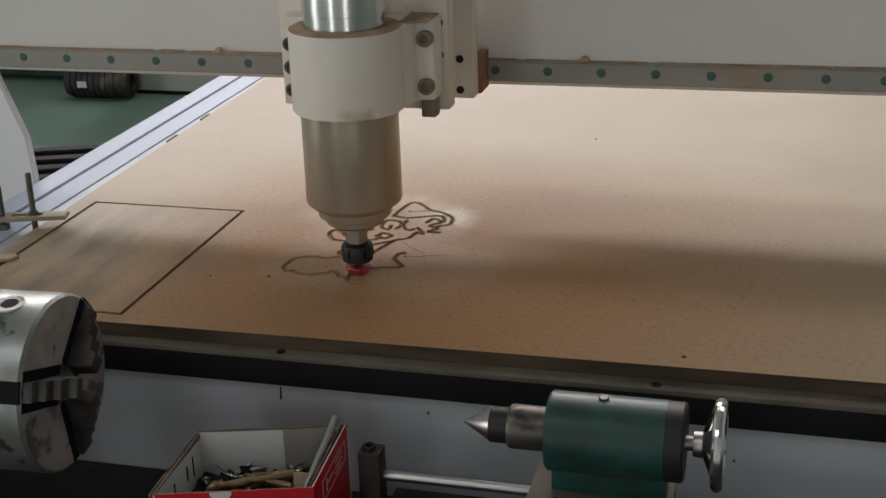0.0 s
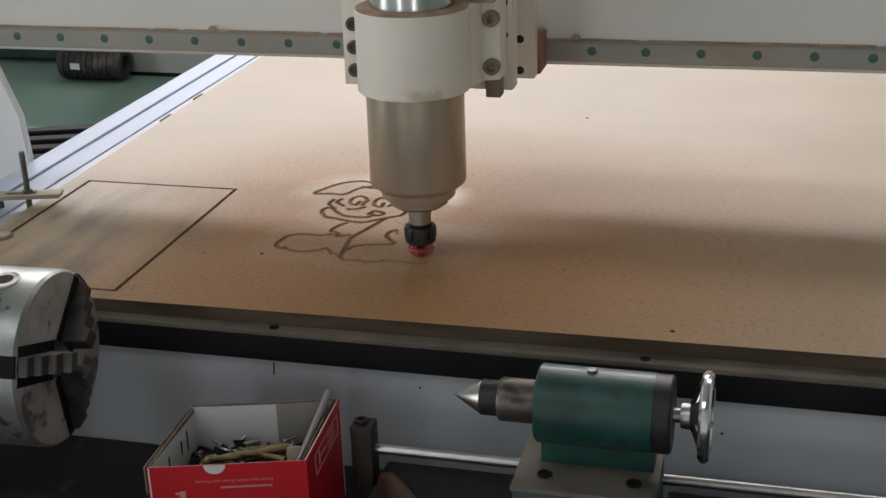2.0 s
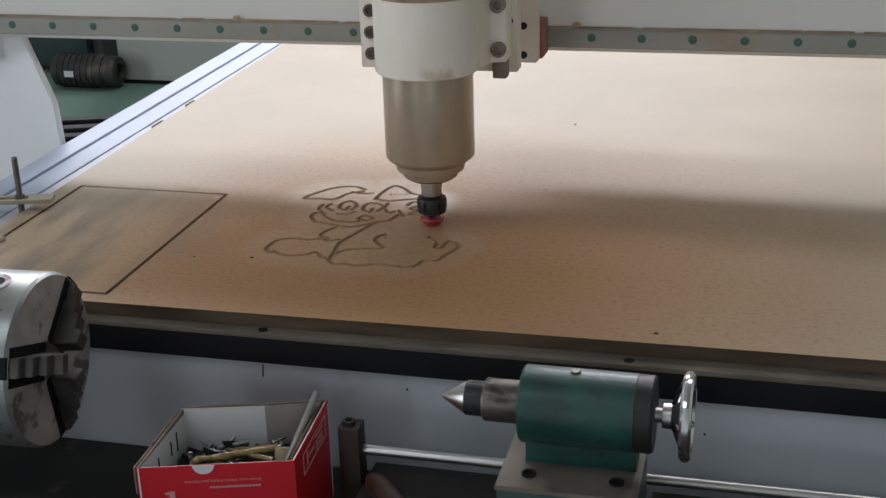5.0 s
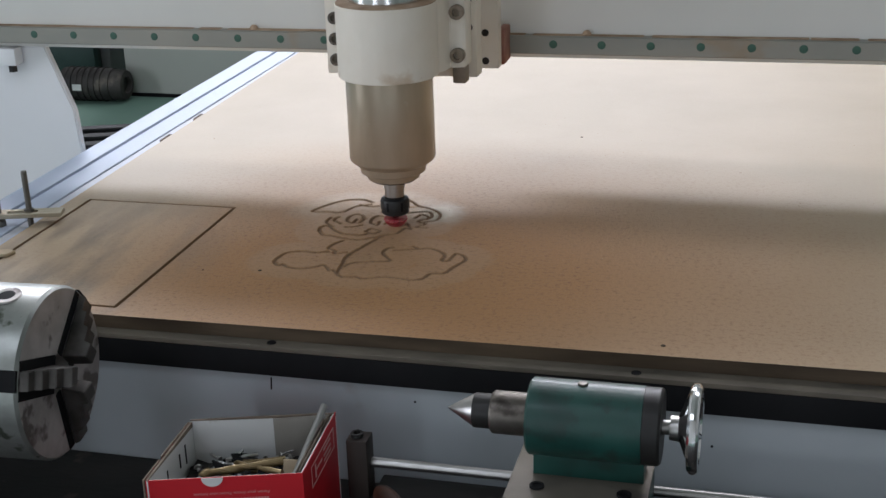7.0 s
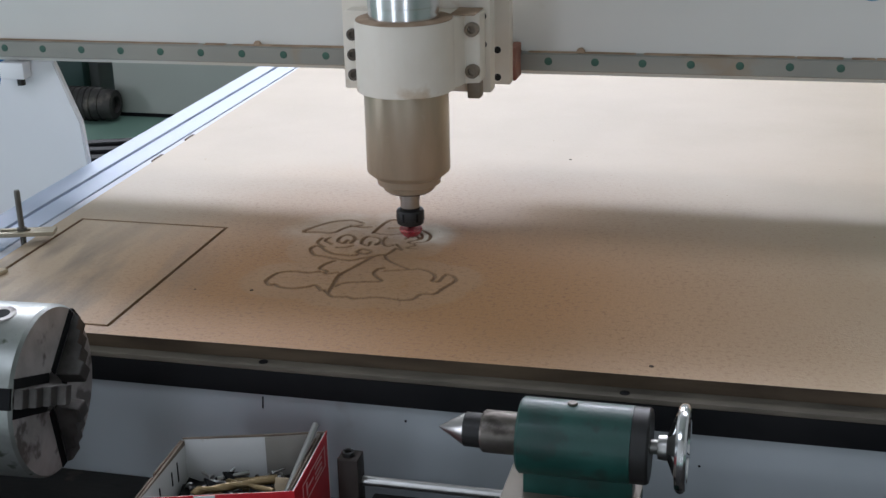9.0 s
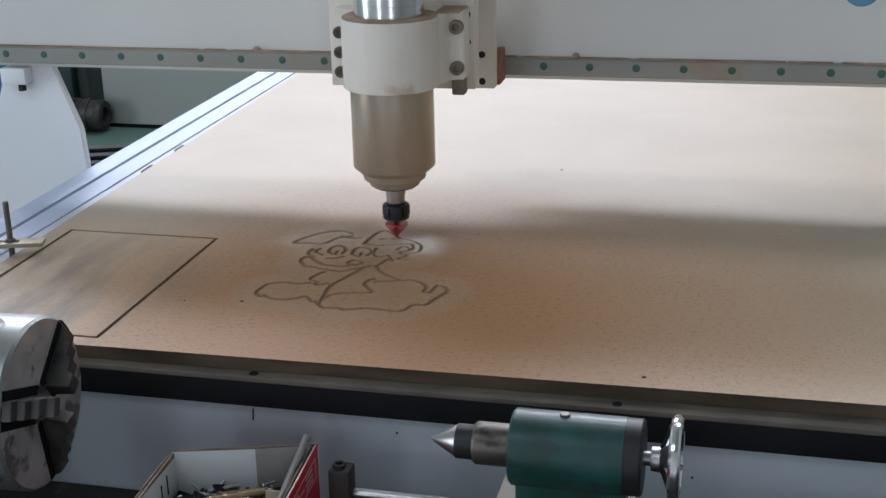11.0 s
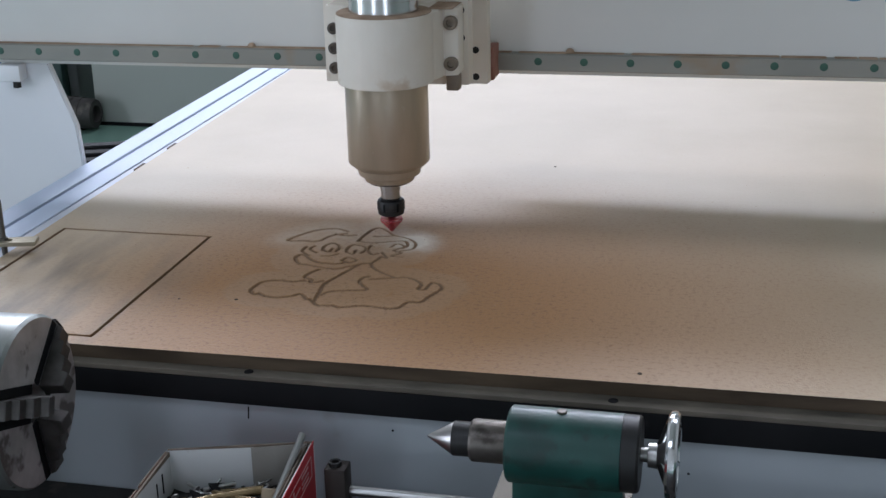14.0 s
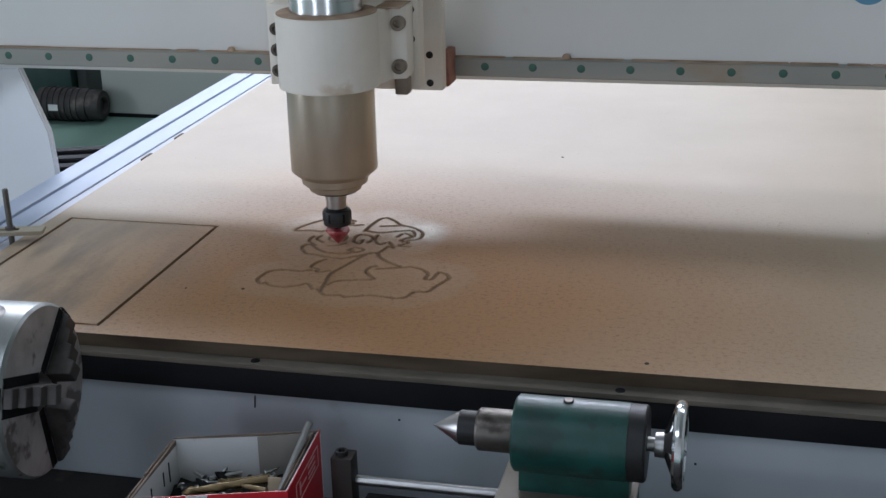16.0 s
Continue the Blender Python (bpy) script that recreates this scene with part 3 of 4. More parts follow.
def crumbs():
    """Loose crumbs of sawdust, thickest round the cuts."""
    rng = random.Random(21)
    verts, faces = [], []
    for i in range(600):
        if i % 3:
            x, y = rng.gauss(0.57, 0.16), rng.gauss(0.30, 0.12)
        else:
            x, y = rng.uniform(0.14, 1.4), 0.11 + 0.8 * rng.random() ** 2.2
        if not (0.135 < x < 1.5 and 0.106 < y < 1.6):
            continue
        r = rng.choice((0.0004, 0.0004, 0.0005, 0.0006, 0.0009)) * rng.uniform(0.7, 1.3)
        k = len(verts)
        a = rng.uniform(0, 6.28)
        for q in range(3):
            verts.append((x + r * math.cos(a + 2.09 * q) * 1.4, y + r * math.sin(a + 2.09 * q), 0.0))
        verts.append((x + rng.uniform(-r, r) * 0.4, y, r * 0.7))
        faces += [(k, k + 1, k + 3), (k + 1, k + 2, k + 3), (k + 2, k, k + 3), (k, k + 2, k + 1)]
    me = bpy.data.meshes.new("sawdust_crumbs")
    me.from_pydata(verts, [], faces)
    me.materials.append(M_CRUMB)
    tagged(new("sawdust_crumbs", me), "scattered brown sawdust crumbs on the board", "sawdust", kind="stuff")


crumbs()
# small raised dark specks; the first two stand for pits in the board
for x, y, r in ((0.458, 0.241, 0.0022), (0.724, 0.807, 0.0020), (0.395, 0.232, 0.0013), (0.905, 0.128, 0.0026)):
    single("dark_speck", lathe(B(), [(r, 0.0), (r * 0.8, 0.0006), (0, 0.0008)], pose(x, y, 0), 9), M_EDGE, "small dark raised speck on the board", "dirt speck", "specks on the board")
# dark strips added to stand for notches in the board's left edge
for y, l in ((0.842, 0.030), (0.724, 0.034)):
    single("notch_strip", box(B(), -0.0035, 0.0035, -l / 2, l / 2, -0.0135, -0.001, 0.0008), M_EDGE, "small dark brown strip standing for a notch in the board's edge", "wedge", "wedges at the board", m=pose(0.1165 + 0.009 * (1.28 - y) - 0.0042, y, 0, 0, 0, 1))

# ---------------------------------------------------------------- gantry
GY = 0.483
gantry = thing("gantry", "cream-white gantry beam on white legs with a linear rail", "gantry", pose(0, GY, 0, 0, -0.21, 0))
part("beam", prism(B(), [(0.016, 0.1555), (0.020, 0.1487), (0.10, 0.1487), (0.10, 0.305), (0.016, 0.305)], "x", -0.12, 1.75, 0.002), M_BEAM, gantry, "cream-white painted beam, dusty along the rail")
rail = part("linear_rail", prism(B(), [(0.0, 0.1586), (0.002, 0.1572), (0.0155, 0.1572), (0.0155, 0.1805), (0.002, 0.1805), (0.0, 0.1791)], "x", -0.115, 1.70, 0.0004), M_RAIL, gantry, "dusty grey steel guide rail")
# unseen box added behind the beam to push its shadow edge back
part("shadow_box", box(B(), 0.635, 1.70, 0.1003, 0.205, 0.1500, 0.215, 0.002), M_BEAM, gantry, "unseen cream-white box added behind the beam to widen its shadow")
plug = lathe(B(), [(0, -0.0006), (0.0047, -0.0006), (0.0052, 0.0), (0.0052, 0.003), (0, 0.003)], Matrix(), 18)
plug_mesh = bpy.data.meshes.new("bolt_plug")
plug.to_mesh(plug_mesh)
plug.free()
plug_mesh.materials.append(M_PLUG)
for k in range(-1, 29):
    ob = new("bolt_plug", plug_mesh)
    ob.parent = rail
    ob.matrix_basis = pose(0.0609 * k - 0.0152, 0, 0.1706, -90)
rng = random.Random(5)
bm = B()
x = -0.1
while x < 1.65:
    w = rng.uniform(0.02, 0.09)
    h = rng.uniform(0.0006, 0.0018)
    box(bm, x, x + w, 0.004 + rng.uniform(0, 0.003), 0.0158, 0.1806, 0.1806 + h * 0.6, 0.0004, 1)
    x += w + rng.choice((0, 0, 0.002, 0.01))
tagged(part("dust_ridge", bm, M_DUST, gantry, "brown sawdust lying on the rail"), kind="stuff")
for x in (0.310, 0.757):
    part("dust_lump", lathe(B(), [(0.006, 0), (0.005, 0.003), (0.003, 0.005), (0, 0.0055)], pose(x, 0.009, 0.1820), 10), M_DUST, gantry, "lump of brown dust")
part("leg", prism(B(), [(-0.095, 0.1485), (-0.017, 0.1485), (0.000, 0.102), (0.017, 0.056), (0.0205, -0.0), (0.022, -0.45), (-0.24, -0.45), (-0.2, -0.12), (-0.118, 0.085)], "y", 0.024, 0.036, 0.002), M_LEG, gantry, "white painted tapering leg plate")
lug = part("lug", box(B(), -0.092, -0.052, 0.002, 0.0235, 0.124, 0.1485, 0.002), M_LEG, gantry, "white bracket under the beam")
part("screw", rod(B(), (-0.064, 0.012, 0.114), (-0.064, 0.012, 0.124), 0.0065, 6), M_BLACK, lug, "black hexagon screw")
part("blue_cover", box(B(), -0.2, -0.098, 0.03, 0.09, 0.088, 0.149, 0.003), M_BLUE, gantry, "blue painted end cover")
# sign on the beam: plain rounded blue shapes
bm = B()
torus(bm, pose(1.112, 0.0155, 0.2745, 90), 0.0185, 0.0046, 40, 8, 0.12)
box(bm, 1.150, 1.159, 0.0148, 0.0160, 0.2510, 0.300)
box(bm, 1.172, 1.181, 0.0148, 0.0160, 0.2510, 0.300)
part("sign", bm, M_SIGN, gantry, "pale blue rounded sign shapes")

# ---------------------------------------------------------------- carriage and spindle head
carriage = thing("carriage", "cream-white cross slide riding on the gantry rail", "carriage", pose(0.55, GY, 0))
cplate = part("slide_plate", box(B(), -0.118, 0.0925, -0.056, -0.036, 0.1535, 0.60, 0.0015), M_CLAMP, carriage, "cream-white slide plate")
part("rail_block", box(B(), -0.10, 0.085, -0.035, 0.004, 0.1585, 0.192, 0.001), M_STEEL, carriage, "steel bearing block")
for x0, x1 in ((0.0855, 0.0955), (-0.1125, -0.1005)):
    part("wiper", box(B(), x0, x1, -0.034, 0.005, 0.1535, 0.197, 0.0015), M_WIPER, carriage, "red rubber wiper")
for x, z in ((0.0765, 0.198), (0.0765, 0.163)):
    socket_screw(cplate, "screw", (x, -0.056, z), (0, -1, 0), 0.0045, 0.0008)

head = thing("spindle_head", "dusty router spindle in a white split clamp, red cutter", "spindle", pose(0.55, GY - 0.215, 0))
zplate = part("lift_plate", box(B(), -0.1, 0.0855, 0.075, 0.1, 0.1600, 0.62, 0.0015), M_CLAMP, head, "cream-white lift plate")
part("lift_block", box(B(), -0.07, 0.06, 0.1, 0.158, 0.20, 0.30), M_STEEL, head)
for z in (0.253, 0.219):
    socket_screw(zplate, "screw", (0.0765, 0.075, z), (0, -1, 0), 0.0045, 0.0008)


def clamp_outline():
    r = 0.0575
    pts = [(-0.0865, 0.0745), (-0.0865, 0.042), (-0.0565, 0.042)]
    for i in range(23):
        a = radians(168 + 204 * i / 22)
        pts.append((r * math.cos(a), r * math.sin(a)))
    pts += [(0.0600, 0.020), (0.0635, 0.036), (0.0795, 0.042), (0.0795, 0.0745)]
    return pts


clamp = part("clamp", prism(B(), clamp_outline(), "z", 0.1795, 0.262, 0.0012), M_CLAMP, head, "white cast clamp ring, dusty rim")
part("dust_rim", lathe(B(), [(0.0422, 0.0), (0.0565, 0.0), (0.0563, 0.0008), (0.050, 0.0016), (0.0422, 0.0024)], pose(0, 0, 0.2622), 40), M_DUST, clamp, "brown dust on the clamp's rim")
part("dust_shelf", box(B(), 0.048, 0.078, 0.024, 0.073, 0.2622, 0.2636, 0.0006, 1), M_DUST, clamp)
for z in (0.2340, 0.2095, 0.1850):
    socket_screw(clamp, "clamp_bolt", (-0.0765, 0.042, z), (0, -1, 0), 0.0072, 0.004, "", M_BOLTDARK)
for z in (0.2440, 0.1945):
    socket_screw(clamp, "clamp_bolt", (0.0715, 0.040, z), (0, -1, 0), 0.0085, 0.007, "dusty socket cap bolt", M_BOLTDUST)
part("stop_block", box(B(), 0.0625, 0.0785, 0.046, 0.064, 0.1590, 0.1793, 0.002), M_BOLTDUST, head, "dusty steel stop block")
part("spindle_body", lathe(B(), [(0.0225, 0.0560), (0.0285, 0.0565), (0.0305, 0.0580), (0.0315, 0.0645), (0.0368, 0.0652), (0.0382, 0.0665), (0.0388, 0.0742), (0.0420, 0.0752), (0.0494, 0.0815), (0.0500, 0.0830), (0.0500, 0.1790), (0, 0.1790)], None, 64), M_SPINDLE, head, "brown-dusted steel spindle housing")
part("spindle_top", lathe(B(), [(0.0412, 0.2625), (0.0412, 0.2780), (0.0420, 0.2785), (0.0420, 0.60), (0, 0.60)], None, 64), M_SHINY, head, "bright polished upper spindle")
part("spindle_nose", lathe(B(), [(0, 0.0535), (0.0215, 0.0535), (0.0265, 0.0550), (0.0265, 0.0570), (0, 0.0570)], None, 40), M_BLACK, head, "black nose seal")
part("spindle_shaft", lathe(B(), [(0.0115, 0.034), (0.0115, 0.044), (0.0125, 0.0445), (0.0125, 0.0540)], None, 32), M_STEEL, head, "grey steel shaft")


def nut_profile():
    bm = lathe(B(), [(0.006, 0.0128), (0.0146, 0.0128), (0.0162, 0.0142), (0.0164, 0.0200), (0.0168, 0.0204), (0.0168, 0.0290), (0.0158, 0.0312), (0.0118, 0.0325), (0.0118, 0.0345)], None, 48)
    return bm


nut = part("collet_nut", nut_profile(), M_BLACK, head, "black collet nut")
# blacker strips, slightly raised, stand for the shade in the nut's slots
for k in range(6):
    part("nut_slot", box(B(), 0.0155, 0.01695, -0.0014, 0.0014, 0.0185, 0.0290, 0.0002, 1), M_BAND, nut, "", pose(0, 0, 0, 0, 0, 60 * k + 15))
cutter = part("cutter", lathe(B(), [(0.0, -0.0115), (0.0030, -0.0085), (0.0085, -0.0025), (0.0130, 0.0028), (0.0142, 0.0052), (0.0134, 0.0075), (0.0050, 0.0088), (0.0036, 0.0100), (0, 0.0100)], None, 32), M_CUTTER, head, "red coated V-shaped router cutter")
part("cutter_shank", rod(B(), (0, 0, -0.006), (0, 0, 0.0160), 0.0038, 16), M_BAND, cutter)

# ---------------------------------------------------------------- turning fixture: bed, chuck, tailstock, rod
BED = -0.158
bed = thing("fixture_bed", "oily black steel bed in front of the table", "machine bed")
part("top_plate", box(B(), -0.2, 1.55, -0.62, 0.0935, BED - 0.014, BED, 0.0015), M_BED, bed)
part("web", box(B(), -0.2, 1.55, -0.60, 0.0930, BED - 0.12, BED - 0.0142), M_BED, bed)
for lx in (-0.12, 1.47):
    for ly in (-0.54, -0.02):
        part("leg", box(B(), lx - 0.04, lx + 0.04, ly - 0.04, ly + 0.04, FLOOR_Z + 0.0005, BED - 0.1202, 0.003), M_BED, bed)
for bx, by in ((0.43, 0.055), (0.72, 0.072), (1.02, 0.068), (1.24, 0.06)):
    part("bed_screw", lathe(B(), [(0, 0.0010), (0.0030, 0.0010), (0.0034, 0.0034), (0.0055, 0.0034), (0.0060, 0.0028), (0.0060, -0.001)], pose(bx, by, BED), 18), M_BLACK, bed, "black socket screw")
AX_Y, AX_Z = -0.05, 0.0115
ALONG = Matrix.Translation((0, AX_Y, AX_Z)) @ Matrix.Rotation(radians(90), 4, "Y")

FX = 0.387
TURNED = Matrix.Translation((FX - 0.004, AX_Y, AX_Z - 0.001)) @ Matrix.Rotation(radians(3), 4, "Z") @ Matrix.Translation((-FX, -AX_Y, -AX_Z))
chuck = thing("lathe_chuck", "scuffed steel three-jaw lathe chuck on a dark green headstock", "chuck", TURNED)
part("chuck_body", lathe(B(), [(0, 0.29), (0.078, 0.29), (0.079, 0.2915), (0.079, FX - 0.003), (0.0765, FX)], ALONG, 72), M_CHUCKSIDE, chuck, "bright steel rim with grey stains")
part("chuck_face", lathe(B(), [(0.0765, FX), (0.020, FX + 0.0002), (0.018, FX - 0.004), (0.018, FX - 0.05), (0, FX - 0.05)], ALONG, 72), M_CHUCK, chuck, "scuffed grey steel face")
part("backplate", lathe(B(), [(0, 0.262), (0.070, 0.262), (0.0705, 0.2895), (0, 0.2895)], ALONG, 48), M_DKGREEN, chuck)
part("headstock", box(B(), 0.05, 0.2615, AX_Y - 0.075, AX_Y + 0.07, BED + 0.001, AX_Z + 0.075, 0.012, 3), M_DKGREEN, chuck, "dark green headstock housing")
sock = part("key_socket", lathe(B(), [(0.0078, 0.0765), (0.0078, 0.0796), (0.0125, 0.0798), (0.0135, 0.0792), (0.0135, 0.0780)], pose(0.352, AX_Y, AX_Z, 8), 28), M_CHUCK, chuck, "round chuck key socket")
# black disc, nearly flush, stands for the shade in the key hole
part("socket_hole", lathe(B(), [(0, 0.0794), (0.0080, 0.0794), (0.0080, 0.0765)], pose(0.352, AX_Y, AX_Z, 8), 20), M_BAND, sock)


def jaw(angle):
    """Stepped jaw in its slot; built along +z, then turned about the chuck's axis."""
    m = Matrix.Translation((FX, AX_Y, AX_Z)) @ Matrix.Rotation(radians(angle), 4, "X")
    j = part("jaw", prism(B(), [(0.0008, 0.012), (0.0235, 0.014), (0.0245, 0.027), (0.0180, 0.029), (0.0180, 0.043), (0.0125, 0.045), (0.0125, 0.058), (0.0070, 0.060), (0.0070, 0.072), (0.0008, 0.0755)], "y", -0.0085, 0.0085, 0.0007), M_JAW, chuck, "stepped hardened steel jaw", m)
    # flat black strips on the face stand for the slots' shade
    for s in (-1, 1):
        part("slot", box(B(), -0.0004, 0.0007, s * 0.0130 - 0.0045, s * 0.0130 + 0.0045, 0.0125, 0.0748), M_BAND, j, "black strip standing for the shaded jaw slot")
    return j


for angle in (70, -50, 190):
    jaw(angle)
# black blocks on the rim stand for the shade in its slots
for angle in (70, -50):
    part("rim_slot", box(B(), -0.085, -0.0005, -0.0095, 0.0095, 0.071, 0.0797, 0.0004, 1), M_BAND, chuck, "black block standing for the shaded slot across the rim", Matrix.Translation((FX, AX_Y, AX_Z)) @ Matrix.Rotation(radians(angle), 4, "X"))

tail = thing("tailstock", "green enamelled tailstock with steel centre and chrome handwheel", "tailstock")
part("barrel", lathe(B(), [(0, 0.8135), (0.030, 0.8135), (0.0320, 0.8155), (0.0320, 0.9068), (0, 0.9068)], ALONG, 64), M_GREEN, tail, "glossy green barrel")
part("end_cap", lathe(B(), [(0, 0.9070), (0.0316, 0.9070), (0.0316, 0.9195), (0.0300, 0.9215), (0, 0.9215)], ALONG, 64), M_BLACK, tail, "dark steel end cap")
part("quill", lathe(B(), [(0, 0.7815), (0.0165, 0.7815), (0.0180, 0.7835), (0.0180, 0.8133)], ALONG, 48), M_QUILL, tail, "worn steel quill")
part("centre_collar", lathe(B(), [(0.0140, 0.7662), (0.0146, 0.7668), (0.0146, 0.7815)], ALONG, 40), M_BLACK, tail, "black collar")
part("centre_point", lathe(B(), [(0, 0.7435), (0.0008, 0.7440), (0.0140, 0.7662)], ALONG, 40), M_STEEL, tail, "pointed steel live centre")
part("oil_nipple", lathe(B(), [(0.0042, 0), (0.0042, 0.0014), (0.0034, 0.0020), (0, 0.0020)], pose(0.857, AX_Y, AX_Z + 0.0317), 20), M_QUILL, tail, "small steel oil nipple")
part("screw_shaft", lathe(B(), [(0.006, 0.9215), (0.006, 0.927), (0.0100, 0.9275), (0.0105, 0.9345), (0.0165, 0.9420), (0.0170, 0.9455), (0.008, 0.9475), (0.008, 0.950), (0, 0.950)], ALONG, 32), M_STEEL, tail, "steel screw shaft")
wheel = part("handwheel", torus(B(), Matrix.Translation((0.947, AX_Y, AX_Z + 0.001)) @ Matrix.Rotation(radians(90), 4, "Y"), 0.0318, 0.0050), M_CHROME, tail, "chrome handwheel rim")
for k in range(3):
    a = radians(120 * k + 200)
    c = Vector((0.947, AX_Y, AX_Z + 0.001))
    part("spoke", rod(B(), (0.938, AX_Y + 0.006 * math.cos(a), c.z + 0.006 * math.sin(a)), (0.947, AX_Y + 0.0310 * math.cos(a), c.z + 0.0310 * math.sin(a)), 0.0050, 14), M_CHROME, wheel)
part("pedestal", box(B(), 0.8145, 0.9070, AX_Y + 0.004, AX_Y + 0.03, -0.0465, AX_Z - 0.018, 0.001), M_GREEN, tail, "green pedestal under the barrel")
base = part("base_plate", prism(B(), [(0.797, -0.0900), (0.9125, -0.0900), (0.9125, 0.012), (0.797, 0.012)], "z", -0.0495, -0.0455, 0.0006), M_BASE, tail, "dull grey-brown steel base plate")
for bx in (0.8215, 0.8935):
    part("base_bolt", lathe(B(), [(0, 0.0002), (0.0036, 0.0002), (0.004, 0.0016), (0.0062, 0.0016), (0.0062, 0.0)], pose(bx, -0.0665, -0.0455), 20), M_BAND, base, "black sunk bolt")
part("base_block", box(B(), 0.7985, 0.911, -0.0893, 0.010, BED + 0.0005, -0.0497, 0.0015), M_DKGREEN, tail, "dark green base block")

guide = thing("guide_rod", "steel guide rod held by a dark block with a socket screw", "guide rod")
part("bar", rod(B(), (0.6495, 0.02, -0.0905), (1.5, 0.02, -0.0905), 0.0048, 24, 0.0008), M_STEEL, guide, "polished steel bar")
blk = part("holder_block", box(B(), 0.6300, 0.6500, 0.006, 0.0265, BED + 0.0005, -0.0625, 0.0014), M_BLOCK, guide, "dark brown steel holder block")
part("holder_screw", lathe(B(), [(0, 0.001), (0.0032, 0.001), (0.0036, 0.0042), (0.0056, 0.0042), (0.0060, 0.0036), (0.0060, -0.001)], pose(0.6385, 0.015, -0.0625), 24), M_BLACK, blk, "black socket screw")
for x0, x1 in ((0.652, 0.7968), (0.9135, 1.5)):
    part("bearer", box(B(), x0, x1, -0.040, 0.046, BED + 0.0005, -0.1180, 0.002), M_BED, guide, "black bearer under the bar")

# ---------------------------------------------------------------- box of tools
BOX_TOP, BOX_BOT = -0.062, BED + 0.001
FL, FR, BR, BL = Vector((0.481, -0.098)), Vector((0.612, -0.058)), Vector((0.610, 0.040)), Vector((0.478, 0.004))


def side_wall(p, q, z0a, z1a, z1b, t, inward):
    """Card wall between two corners, of thickness t."""
    n = Vector((-(q - p).y, (q - p).x)).normalized() * inward
    bm = B()
    vs = [bm.verts.new((v.x, v.y, z)) for v, z in ((p, z0a), (q, z0a), (q, z1b), (p, z1a), (p + n * t, z0a), (q + n * t, z0a), (q + n * t, z1b), (p + n * t, z1a))]
    for f in ((0, 1, 2, 3), (7, 6, 5, 4), (0, 4, 5, 1), (1, 5, 6, 2), (2, 6, 7, 3), (3, 7, 4, 0)):
        bm.faces.new([vs[i] for i in f])
    bmesh.ops.recalc_face_normals(bm, faces=bm.faces)
    return bm


carton = thing("cardboard_box", "open red cardboard box with white lining, full of bits", "box")
sides = {"front": (FL, FR, BOX_TOP, BOX_TOP), "right": (FR, BR, BOX_TOP, BOX_TOP + 0.009), "back": (BR, BL, BOX_TOP + 0.008, BOX_TOP + 0.006), "left": (BL, FL, BOX_TOP + 0.004, BOX_TOP)}
walls = {}
for side, (p, q, za, zb) in sides.items():
    walls[side] = part("side", side_wall(p, q, BOX_BOT, za, zb, 0.0008, 1), M_RED, carton, "glossy red printed card")
    n = Vector((-(q - p).y, (q - p).x)).normalized()
    part("lining", side_wall(p + n * 0.0009, q + n * 0.0009, BOX_BOT + 0.002, za - 0.0006, zb - 0.0006, 0.0012, 1), M_CARD, walls[side], "white card lining")
    part("torn_edge", side_wall(p + n * 0.0002, q + n * 0.0002, min(za, zb) - 0.0004, za + 0.0006, zb + 0.0006, 0.0021, 1), M_KRAFT, walls[side], "brown cut card edge") if side in ("left", "back") else None
bm = B()
vs = [bm.verts.new((v.x, v.y, BOX_BOT)) for v in (FL, FR, BR, BL)] + [bm.verts.new((v.x, v.y, BOX_BOT + 0.0015)) for v in (FL, FR, BR, BL)]
for f in ((3, 2, 1, 0), (4, 5, 6, 7), (0, 1, 5, 4), (1, 2, 6, 5), (2, 3, 7, 6), (3, 0, 4, 7)):
    bm.faces.new([vs[i] for i in f])
part("bottom", bm, M_CARD, carton)
# folded double flap inside the right side
for k, off in enumerate((0.004, 0.008)):
    part("flap", side_wall(FR + Vector((-off, 0.004)), BR + Vector((-off - 0.001, -0.004)), BOX_TOP - 0.03, BOX_TOP - 0.003 * k, BOX_TOP + 0.008 - 0.003 * k, 0.0012, 1), M_KRAFT, carton, "folded brown card flap")
a = BR.lerp(BL, 0.04) + Vector((0, -0.0045))
part("flap", side_wall(a, BR.lerp(BL, 0.42) + Vector((0, -0.0045)), BOX_TOP - 0.034, BOX_TOP + 0.0085, BOX_TOP + 0.0065, 0.0010, 1), M_FLAP, carton, "grey-brown folded card flap")
away = Vector((-(FL - BL).y, (FL - BL).x)).normalized() * -0.0028
for r0, r1, lift in ((0.0, 0.62, 0.0035), (0.66, 1.0, 0.0015)):
    p, q = BL.lerp(FL, r0) + away, BL.lerp(FL, r1) + away
    part("flap", side_wall(p, q, BOX_TOP - 0.026, BOX_TOP + lift, BOX_TOP + lift - 0.001, 0.0014, 1), M_KRAFT, carton, "frayed outer card flap")
# half-round thumb cut-out on the front, showing the lining
d = (FR - FL).normalized()
nrm = Vector((d.y, -d.x))


def on_front(u, w, out=0.0006):
    """A place on the front face: u along it, w below the rim."""
    p = FL + d * u + nrm * out
    return Vector((p.x, p.y, BOX_TOP - w))


